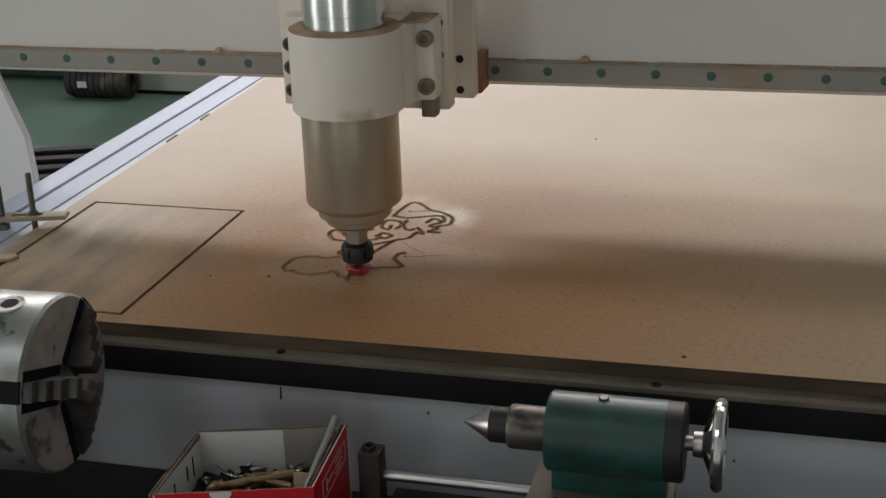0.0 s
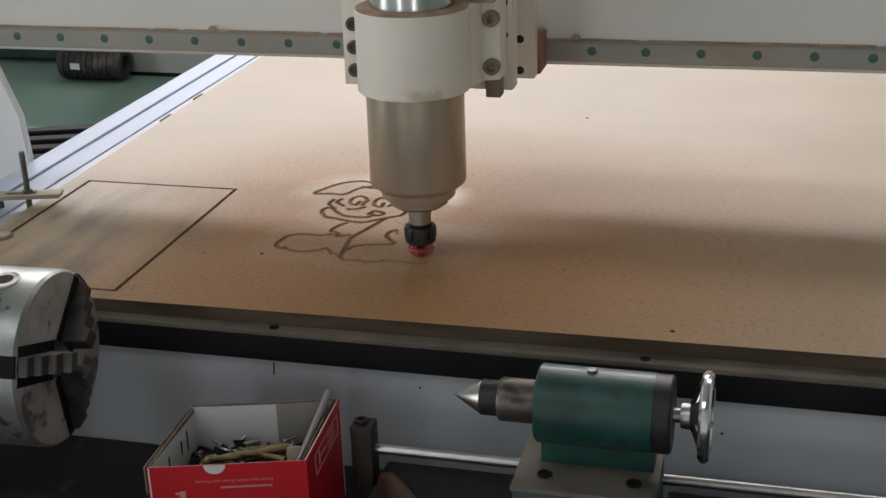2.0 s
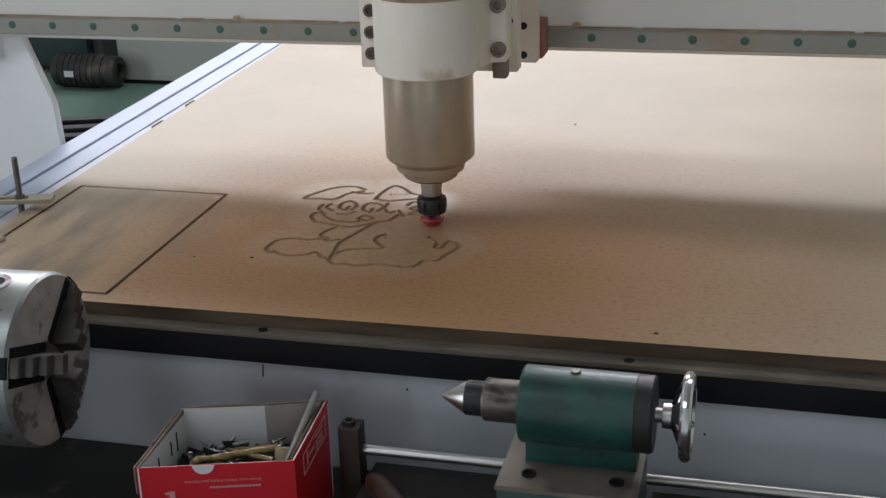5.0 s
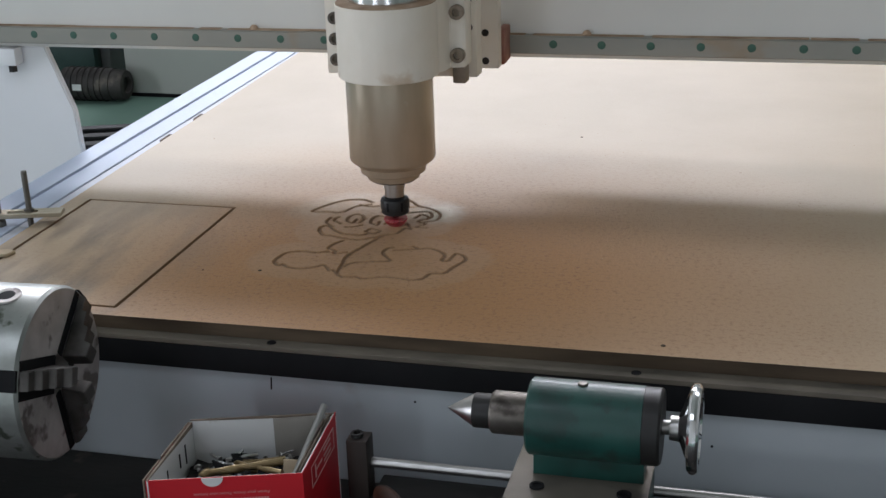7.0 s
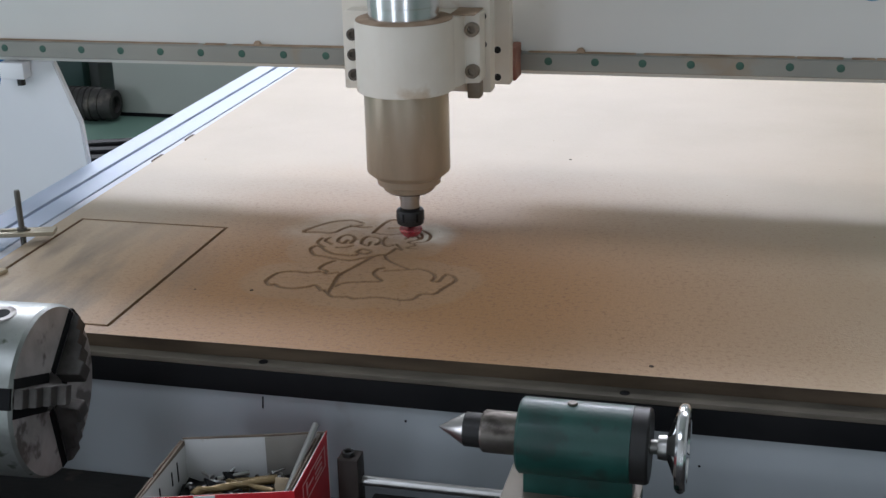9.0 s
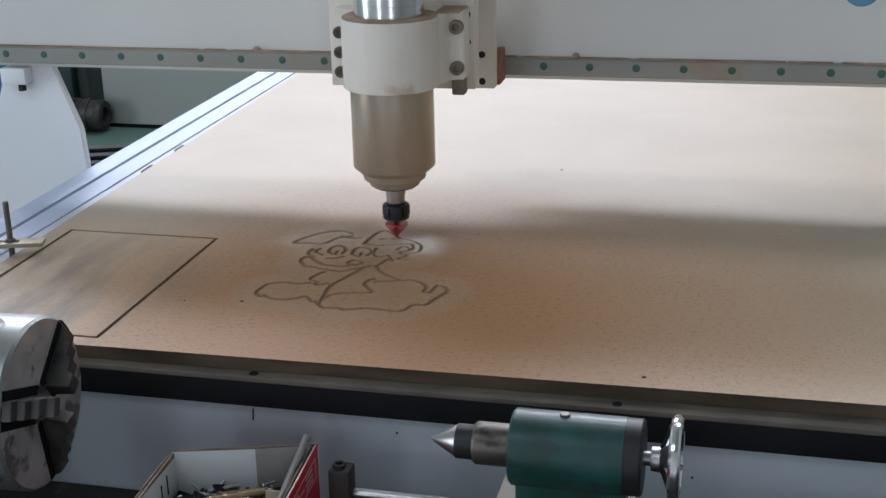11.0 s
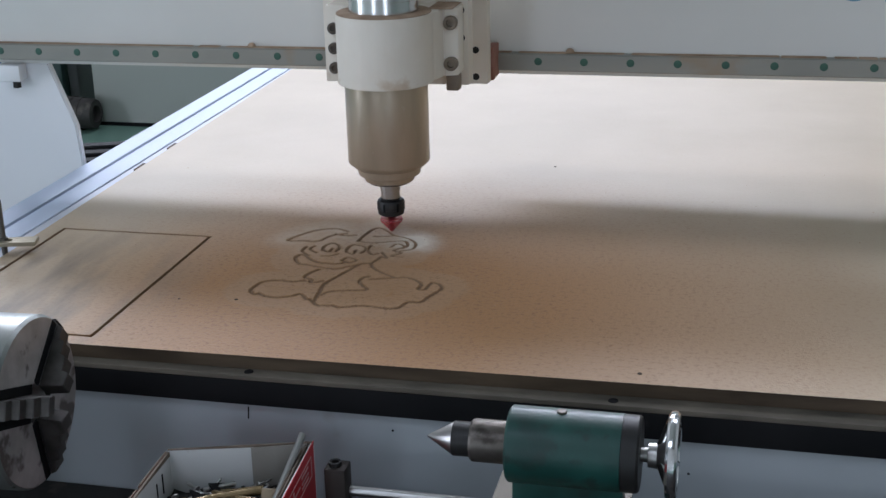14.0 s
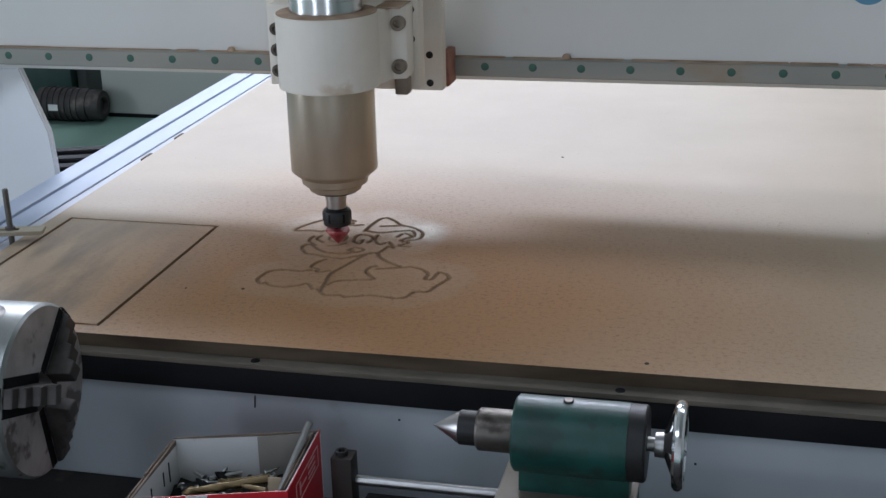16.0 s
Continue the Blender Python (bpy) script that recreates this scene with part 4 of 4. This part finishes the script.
def front_patch(name, u0, u1, w0, w1, material, label, th=0.0004):
    bm = B()
    a = [on_front(u, w) for u, w in ((u0, w1), (u1, w1), (u1, w0), (u0, w0))]
    off = Vector((nrm.x, nrm.y, 0)) * th
    vs = [bm.verts.new(v) for v in a] + [bm.verts.new(v + off) for v in a]
    for f in ((3, 2, 1, 0), (4, 5, 6, 7), (0, 1, 5, 4), (1, 2, 6, 5), (2, 3, 7, 6), (3, 0, 4, 7)):
        bm.faces.new([vs[i] for i in f])
    bmesh.ops.recalc_face_normals(bm, faces=bm.faces)
    return part(name, bm, material, walls["front"], label)


bm = B()
c = [bm.verts.new(on_front(0.058 + 0.0095 * math.cos(math.pi * i / 14), 0.0085 * math.sin(math.pi * i / 14) * 1.0, 0.0007)) for i in range(15)]
e = [bm.verts.new(v.co + Vector((nrm.x, nrm.y, 0)) * 0.0004) for v in c]
bm.faces.new(c)
bm.faces.new(e[::-1])
for i in range(15):
    bm.faces.new((c[i], e[i], e[(i + 1) % 15], c[(i + 1) % 15]))
bmesh.ops.recalc_face_normals(bm, faces=bm.faces)
part("thumb_notch", bm, M_CARD, walls["front"], "half-round notch showing white card")
rng = random.Random(11)
text = bpy.data.curves.new("slogan", "FONT")
text.body, text.size = "Fasten your dream. Fasten your fortune.", 0.0041
holder = bpy.data.objects.new("slogan", text)
letters = bpy.data.meshes.new_from_object(holder)
bpy.data.objects.remove(holder)
letters.materials.append(M_PRINT)
slogan = new("slogan", letters)
slogan.parent = walls["front"]
o = on_front(0.107, 0.0148, 0.0008)
slogan.matrix_basis = Matrix(((-d.x, 0, nrm.x, o.x), (-d.y, 0, nrm.y, o.y), (0, -1, 0, o.z), (0, 0, 0, 1)))
tagged(slogan, "pale printed slogan, upside down")
for w, u0, u1, h in ((0.0212, 0.062, 0.106, 0.0020),):
    u = u0
    while u < u1:
        l = rng.uniform(0.0015, 0.0024)
        front_patch("print_bar", u, min(u + l, u1), w, w + h, M_PRINT, "pale line of print")
        u += l + 0.0007
front_patch("print_block", 0.026, 0.031, 0.0245, 0.034, M_PRINT, "pale printed mark")
front_patch("print_block", 0.0225, 0.026, 0.0255, 0.0275, M_PRINT, "pale printed mark")
front_patch("print_block", 0.0225, 0.026, 0.0310, 0.034, M_PRINT, "pale printed mark")
dr = (BR - FR).normalized()
nr = Vector((dr.y, -dr.x))


def right_bar(u0, u1, w0, w1):
    bm = B()
    a = []
    for u, w in ((u0, w1), (u1, w1), (u1, w0), (u0, w0)):
        p = FR + dr * u + nr * 0.0006
        a.append(Vector((p.x, p.y, BOX_TOP + 0.009 * u / 0.098 - w)))
    off = Vector((nr.x, nr.y, 0)) * 0.0004
    vs = [bm.verts.new(v) for v in a] + [bm.verts.new(v + off) for v in a]
    for f in ((3, 2, 1, 0), (4, 5, 6, 7), (0, 1, 5, 4), (1, 2, 6, 5), (2, 3, 7, 6), (3, 0, 4, 7)):
        bm.faces.new([vs[i] for i in f])
    bmesh.ops.recalc_face_normals(bm, faces=bm.faces)
    part("print_bar", bm, M_PRINT, walls["right"], "pale printed line")


for u0, u1, w0, w1 in ((0.02, 0.085, 0.008, 0.0092), (0.02, 0.085, 0.028, 0.0292), (0.02, 0.0212, 0.008, 0.0292), (0.0838, 0.085, 0.008, 0.0292), (0.03, 0.033, 0.012, 0.025), (0.033, 0.05, 0.0175, 0.0195), (0.055, 0.075, 0.012, 0.014), (0.055, 0.075, 0.018, 0.020), (0.055, 0.075, 0.023, 0.025)):
    right_bar(u0, u1, w0, w1)
for u, h in ((0.035, 0.014), (0.062, 0.012), (0.022, 0.020)):
    p = BL + (FL - BL) * (u / 0.1)
    n = Vector((-(FL - BL).y, (FL - BL).x)).normalized() * 0.0024
    part("pen_mark", box(B(), -0.0003, 0.0003, -0.0009, 0.0009, -h / 2, h / 2), M_BAND, walls["left"], "dark pen mark", pose(p.x + n.x, p.y + n.y, BOX_TOP - 0.018, 0, 0, 4))

# contents: drill bits, screws, inserts
rng = random.Random(3)
FILL = BOX_TOP - 0.030


def in_box(u, v):
    a = FL.lerp(FR, u)
    b = BL.lerp(BR, u)
    p = a.lerp(b, v)
    return p


bm = B()
N = 12
gv = [[None] * (N + 1) for _ in range(N + 1)]
for i in range(N + 1):
    for j in range(N + 1):
        p = in_box(0.03 + 0.94 * i / N, 0.04 + 0.92 * j / N)
        gv[i][j] = bm.verts.new((p.x, p.y, FILL - 0.006 + rng.uniform(-0.003, 0.003)))
for i in range(N):
    for j in range(N):
        bm.faces.new((gv[i][j], gv[i + 1][j], gv[i + 1][j + 1], gv[i][j + 1]))
low = bmesh.ops.extrude_face_region(bm, geom=list(bm.faces))
for v in low["geom"]:
    if isinstance(v, bmesh.types.BMVert):
        v.co.z = BOX_BOT + 0.002
bmesh.ops.recalc_face_normals(bm, faces=bm.faces)
single("metal_scraps", bm, M_BLACK, "heap of dark metal bits filling the box", "scraps", kind="stuff")


def drill_bit(length, r):
    """Twist bit: a fluted body and a plain shank."""
    bm = B()
    n, k = 26, 10
    rings = []
    for i in range(n + 1):
        t = i / n
        tw = 9 * t
        ring_ = []
        for q in range(k):
            a = 2 * math.pi * q / k
            rr = r * (0.72 + 0.28 * abs(math.cos(a))) if t < 0.65 else r * 0.95
            if t < 0.06:
                rr *= t / 0.06 + 0.05
            ring_.append(bm.verts.new((length * t, rr * math.cos(a + tw), rr * math.sin(a + tw))))
        rings.append(ring_)
    for a, b in zip(rings, rings[1:]):
        for q in range(k):
            bm.faces.new((a[q], a[(q + 1) % k], b[(q + 1) % k], b[q]))
    bm.faces.new(rings[0][::-1])
    bm.faces.new(rings[-1])
    bmesh.ops.recalc_face_normals(bm, faces=bm.faces)
    return bm


def screw(length, r):
    m = Matrix.Rotation(radians(90), 4, "Y")
    prof = [(0, 0), (r * 2, 0), (r * 2, r * 0.8), (r, r * 1.4)]
    n = 12
    for i in range(n):
        prof += [(r, r * 1.6 + (length - r * 3) * i / n), (r * 0.75, r * 1.6 + (length - r * 3) * (i + 0.5) / n)]
    prof += [(0, length)]
    return lathe(bmesh.new(), prof, m, 10)


for i in range(26):
    u, v = rng.uniform(0.24, 0.68), rng.uniform(0.3, 0.8)
    p = in_box(u, v)
    mat = rng.choice((M_BRASS, M_STEEL, M_BLACK, M_BLACK))
    single("drill_bit", drill_bit(rng.uniform(0.03, 0.05), rng.uniform(0.0015, 0.0028)), mat, "loose " + {M_BRASS: "brass-coloured", M_STEEL: "grey steel", M_BLACK: "black"}[mat] + " twist drill bit in the box", "drill bit", "bits in the box",
                m=pose(p.x - 0.018, p.y - 0.005, FILL + rng.uniform(-0.002, 0.006), rng.uniform(0, 180), rng.uniform(-8, 8), rng.uniform(-5, 45)))
for u, v, l, r, turn in ((0.24, 0.42, 0.078, 0.0040, 24), (0.30, 0.24, 0.062, 0.0032, 12), (0.42, 0.62, 0.055, 0.0030, -14)):
    p = in_box(u, v)
    single("drill_bit", drill_bit(l, r), M_BRASS, "long tarnished brass-coloured twist drill bit in the box", "drill bit", "bits in the box", m=pose(p.x - 0.006, p.y, FILL + 0.009, 20, -3, turn))
for i in range(34):
    u, v = rng.uniform(0.08, 0.85), rng.uniform(0.1, 0.85)
    p = in_box(u, v)
    mat = rng.choice((M_STEEL, M_BLACK, M_BLACK, M_SHINY))
    single("screw", screw(rng.uniform(0.012, 0.022), rng.uniform(0.0012, 0.002)), mat, "small loose screw among drill bits in the box", "screw", "bits in the box",
           m=pose(p.x - 0.006, p.y, FILL + rng.uniform(-0.003, 0.006), rng.uniform(0, 180), rng.uniform(-30, 30), rng.uniform(0, 360)))
for i, (u, v) in enumerate(((0.28, 0.62), (0.38, 0.75), (0.62, 0.42), (0.5, 0.3))):
    p = in_box(u, v)
    single("insert_plate", prism(B(), [(-0.009, -0.006), (0.011, -0.004), (0.000, 0.009)], "z", -0.0012, 0.0012, 0.0003), M_BAND, "black triangular metal plate in the box", "metal plate", "bits in the box",
           m=pose(p.x, p.y, FILL + 0.006, 35, rng.uniform(-15, 15), rng.uniform(0, 90)))
p = in_box(0.8, 0.5)
single("wood_chip", box(B(), -0.008, 0.008, -0.0015, 0.0015, -0.010, 0.010, 0.0008), M_PLYTAG, "small pale wooden chip standing in the box", "wood chip", m=pose(p.x, p.y, FILL + 0.006, -15, 8, 20))
tube = B()
lathe(tube, [(0.0028, 0), (0.0034, 0.0002), (0.0034, 0.124), (0.0029, 0.1242), (0.0028, 0.120), (0.0028, 0)], None, 20)
p0, p1 = Vector((0.590, -0.055, -0.098)), Vector((0.604, 0.028, -0.0405))
dd = (p1 - p0).normalized()
single("steel_tube", tube, M_STEEL, "bright steel tube leaning in the box", "tube", m=Matrix.Translation(p1 - dd * 0.124) @ dd.to_track_quat("Z", "Y").to_matrix().to_4x4())
dh = Vector((0.66, -0.75, 0)).normalized()
hm = Matrix.Translation((0.662, -0.001, -0.1072)) @ dh.to_track_quat("Z", "Y").to_matrix().to_4x4()
single("tool_handle", lathe(B(), [(0, 0), (0.006, 0.001), (0.0092, 0.008), (0.0106, 0.022), (0.0098, 0.045), (0.0106, 0.075), (0.0075, 0.092), (0, 0.094)], hm, 28), M_ORANGE, "worn reddish-brown wooden tool handle lying on the bed", "tool handle")

# ---------------------------------------------------------------- hold-down clamps on the profile


def stud_mesh(z0, z1, r):
    prof, n = [(0, z0), (r * 0.9, z0)], 26
    for i in range(n):
        prof += [(r, z0 + (z1 - z0) * i / n), (r * 0.88, z0 + (z1 - z0) * (i + 0.5) / n)]
    return lathe(B(), prof + [(r * 0.85, z1), (0, z1)], None, 14)


def hold_down(x, y, angle):
    """Slotted strap raised on a jack stud, with a second stud through its slot."""
    t = thing("hold_down_clamp", "slotted steel strap clamp with two threaded studs holding the board", "clamp", pose(x, y, 0, 0, 0, angle))
    bm = B()
    for x0, x1, y0, y1 in ((-0.085, 0.040, -0.0105, -0.0042), (-0.085, 0.040, 0.0042, 0.0105), (0.010, 0.040, -0.0044, 0.0044), (-0.085, -0.026, -0.0044, 0.0044)):
        box(bm, x0, x1, y0, y1, 0.0095, 0.0150, 0.0006, 1)
    part("strap", bm, M_STRAP, t, "dull yellowish slotted strap")
    part("stud", stud_mesh(-0.0098, 0.0660, 0.0038), M_STUD, t, "long threaded steel stud")
    part("nut", rod(B(), (0, 0, 0.0152), (0, 0, 0.0185), 0.0062, 6), M_STUD, t, "hexagon nut")
    jack = part("jack_stud", stud_mesh(-0.0019, 0.0520, 0.0040), M_STUD, t, "threaded jack stud", pose(-0.037, -0.001, 0))
    part("jack_nut", rod(B(), (0, 0, -0.0018), (0, 0, 0.0050), 0.0075, 6), M_STUD, jack, "hexagon nut")
    return t


M_STRAP = surface("yellowish_plated_steel", (0.42, 0.37, 0.27), (0.5, 0.45, 0.34), 20, 0.4, 0.6, 0.1, 300)
M_STUD = surface("dull_threaded_steel", (0.14, 0.13, 0.11), (0.2, 0.19, 0.17), 30, 0.45, 0.6, 0.1, 300)
hold_down(0.1195, 0.341, 17)
single("wood_offcut", prism(B(), [(-0.020, -0.009), (0.010, -0.010), (0.018, 0.002), (0.008, 0.008), (-0.016, 0.007)], "z", 0.0003, 0.0045, 0.0010), M_PLYTAG, "pale torn wooden offcut lying on the board", "wood offcut", m=pose(0.143, 0.234, 0, 0, 0, 20))

# ---------------------------------------------------------------- background beside the table
chain = thing("cable_chain", "black plastic cable chain in a tray beside the table", "cable chain")
part("tray", box(B(), -0.35, -0.11, 0.3, 1.22, -0.150, -0.146), M_MOTOR, chain, "dark steel tray")
link = box(B(), -0.15, 0.085, -0.015, 0.015, 0.0, 0.026, 0.003, 1)
link_mesh = bpy.data.meshes.new("chain_link")
link.to_mesh(link_mesh)
link.free()
link_mesh.materials.append(M_BAND)
for k in range(14):
    ob = new("chain_link", link_mesh)
    ob.parent = chain
    ob.matrix_basis = pose(-0.195, 0.40 + 0.058 * k, -0.1455, 0, 0, 20)
cab = thing("steel_cabinet", "tall grey-green sheet steel cabinet standing on the floor", "cabinet", pose(-0.80, 3.98, FLOOR_Z))
part("body", box(B(), -0.75, 0.75, -0.28, 0.3, 0.015, 1.7, 0.006), M_CABINET, cab)
part("plinth", box(B(), -0.745, 0.745, -0.275, 0.28, 0.0, 0.0145), M_BAND, cab, "black plinth")
dark = thing("dark_machine", "dark grey workshop machine standing on the floor", "machine", pose(-2.6, 4.3, FLOOR_Z))
part("body", box(B(), -0.95, 0.88, -0.4, 0.4, 0.0, 1.5, 0.02), M_DARK, dark)
part("green_base", box(B(), -0.9, 0.84, -0.46, -0.402, 0.02, 0.24, 0.008), M_DKGREEN, dark, "dark green base plate")
motor = thing("electric_motor", "grimy dark electric motor lying on the floor", "motor", pose(-1.62, 3.62, FLOOR_Z + 0.068))
mm = Matrix.Rotation(radians(90), 4, "Y")
part("housing", lathe(B(), [(0, -0.16), (0.05, -0.16), (0.064, -0.15), (0.064, 0.06), (0, 0.06)], mm, 32), M_MOTOR, motor)
for k in range(7):
    part("fin", lathe(B(), [(0.0645, -0.13 + 0.025 * k), (0.068, -0.13 + 0.025 * k), (0.068, -0.124 + 0.025 * k), (0.0645, -0.124 + 0.025 * k)], mm, 32), M_MOTOR, motor)
part("end_bell", lathe(B(), [(0, 0.0605), (0.060, 0.0605), (0.061, 0.10), (0.056, 0.112), (0.034, 0.114), (0.030, 0.095), (0, 0.095)], mm, 32), M_MOTOR, motor)
part("name_plate", box(B(), -0.09, -0.05, -0.0690, -0.066, -0.012, 0.012), M_CARD, motor, "bright metal name plate")

# ---------------------------------------------------------------- moving things
# rows: seconds, cutter x, rail y, lift of the head
RUN = [
    (0, 0.550, 0.483, 0), (0.5, 0.565, 0.483, 0), (1, 0.589, 0.484, 0), (1.5, 0.612, 0.484, 0), (2, 0.628, 0.484, 0), (2.5, 0.640, 0.497, 0),
    (3, 0.652, 0.520, 0), (3.5, 0.664, 0.545, 0), (4, 0.650, 0.578, 0), (6.5, 0.584, 0.603, 0), (7, 0.564, 0.623, 0), (7.5, 0.566, 0.638, 0),
    (8, 0.573, 0.649, 0), (8.5, 0.584, 0.655, 0), (9, 0.583, 0.664, 0), (9.5, 0.575, 0.673, 0), (12, 0.567, 0.705, 0.013), (12.5, 0.569, 0.705, 0),
    (13, 0.581, 0.709, 0), (13.5, 0.567, 0.691, 0), (14, 0.566, 0.707, 0.008), (14.5, 0.560, 0.688, 0.013), (15, 0.546, 0.662, 0.0125), (15.5, 0.534, 0.634, 0.013), (16, 0.520, 0.605, 0.0125),
]


def uncut_strips(cut, n, begin, end):
    """Board left standing in a line of the ornament: short pieces that drop away as the cutter reaches them."""
    line = spline(cut, 0.0012)
    out = []
    for k in range(n):
        seg = line[int(k * (len(line) - 1) / n):int((k + 1) * (len(line) - 1) / n) + 1]
        bm = B()
        left, right = [], []
        for i, p in enumerate(seg):
            a, b = seg[max(i - 1, 0)], seg[min(i + 1, len(seg) - 1)]
            t = (b - a).normalized()
            o = Vector((-t.y, t.x)) * 0.0034
            left.append(p + o)
            right.append(p - o)
        ring_ = left + right[::-1]
        lo = [bm.verts.new((v.x, v.y, -0.0030)) for v in ring_]
        hi = [bm.verts.new((v.x, v.y, 0.0004)) for v in ring_]
        m_ = len(seg)
        for i in range(m_ - 1):
            j, k2 = len(ring_) - 1 - i, len(ring_) - 2 - i
            bm.faces.new((hi[i], hi[i + 1], hi[k2], hi[j]))
            bm.faces.new((lo[i], lo[j], lo[k2], lo[i + 1]))
        q = len(ring_)
        for i in range(q):
            bm.faces.new((lo[i], lo[(i + 1) % q], hi[(i + 1) % q], hi[i]))
        bmesh.ops.recalc_face_normals(bm, faces=bm.faces)
        lay, lay2 = bm.verts.layers.float.new("orange_dust"), bm.verts.layers.float.new("pale_dust")
        for v in bm.verts:
            v[lay] = 0.86 * min(0.95, max(0, 1.32 - 0.72 * math.hypot((v.co.x - 0.60) / 0.38, (v.co.y - 0.26) / 0.29)))
            v[lay2] = 0.08
        ob = single("board_strip", bm, M_BOARD, "short uncut strip of brown particle board", "board strip", "strips left to cut")
        out.append((ob, begin + (end - begin) * (k + 0.7) / n))
    return out


STRIPS = uncut_strips(BASE_NEW, 18, 0.4, 6.2) + uncut_strips(ARM, 5, 6.6, 9.0) + uncut_strips(SLIT, 3, 10.6, 11.6)


def motions():
    walk(gantry, [(t, pose(0, y, 0, 0, -0.21, 0)) for t, x, y, z in RUN])
    walk(carriage, [(t, pose(x, y, 0)) for t, x, y, z in RUN])
    walk(chain, [(t, pose(0, y - 0.605, 0)) for t, x, y, z in RUN])
    walk(head, [(t, pose(x, y - 0.215, z + 0.0025)) for t, x, y, z in RUN])
    for ob, t in STRIPS:
        walk(ob, [(0, pose(0, 0, 0)), (max(t - 0.2, 0.03), pose(0, 0, 0)), (t, pose(0, 0, -0.012)), (16, pose(0, 0, -0.012))])


motions()
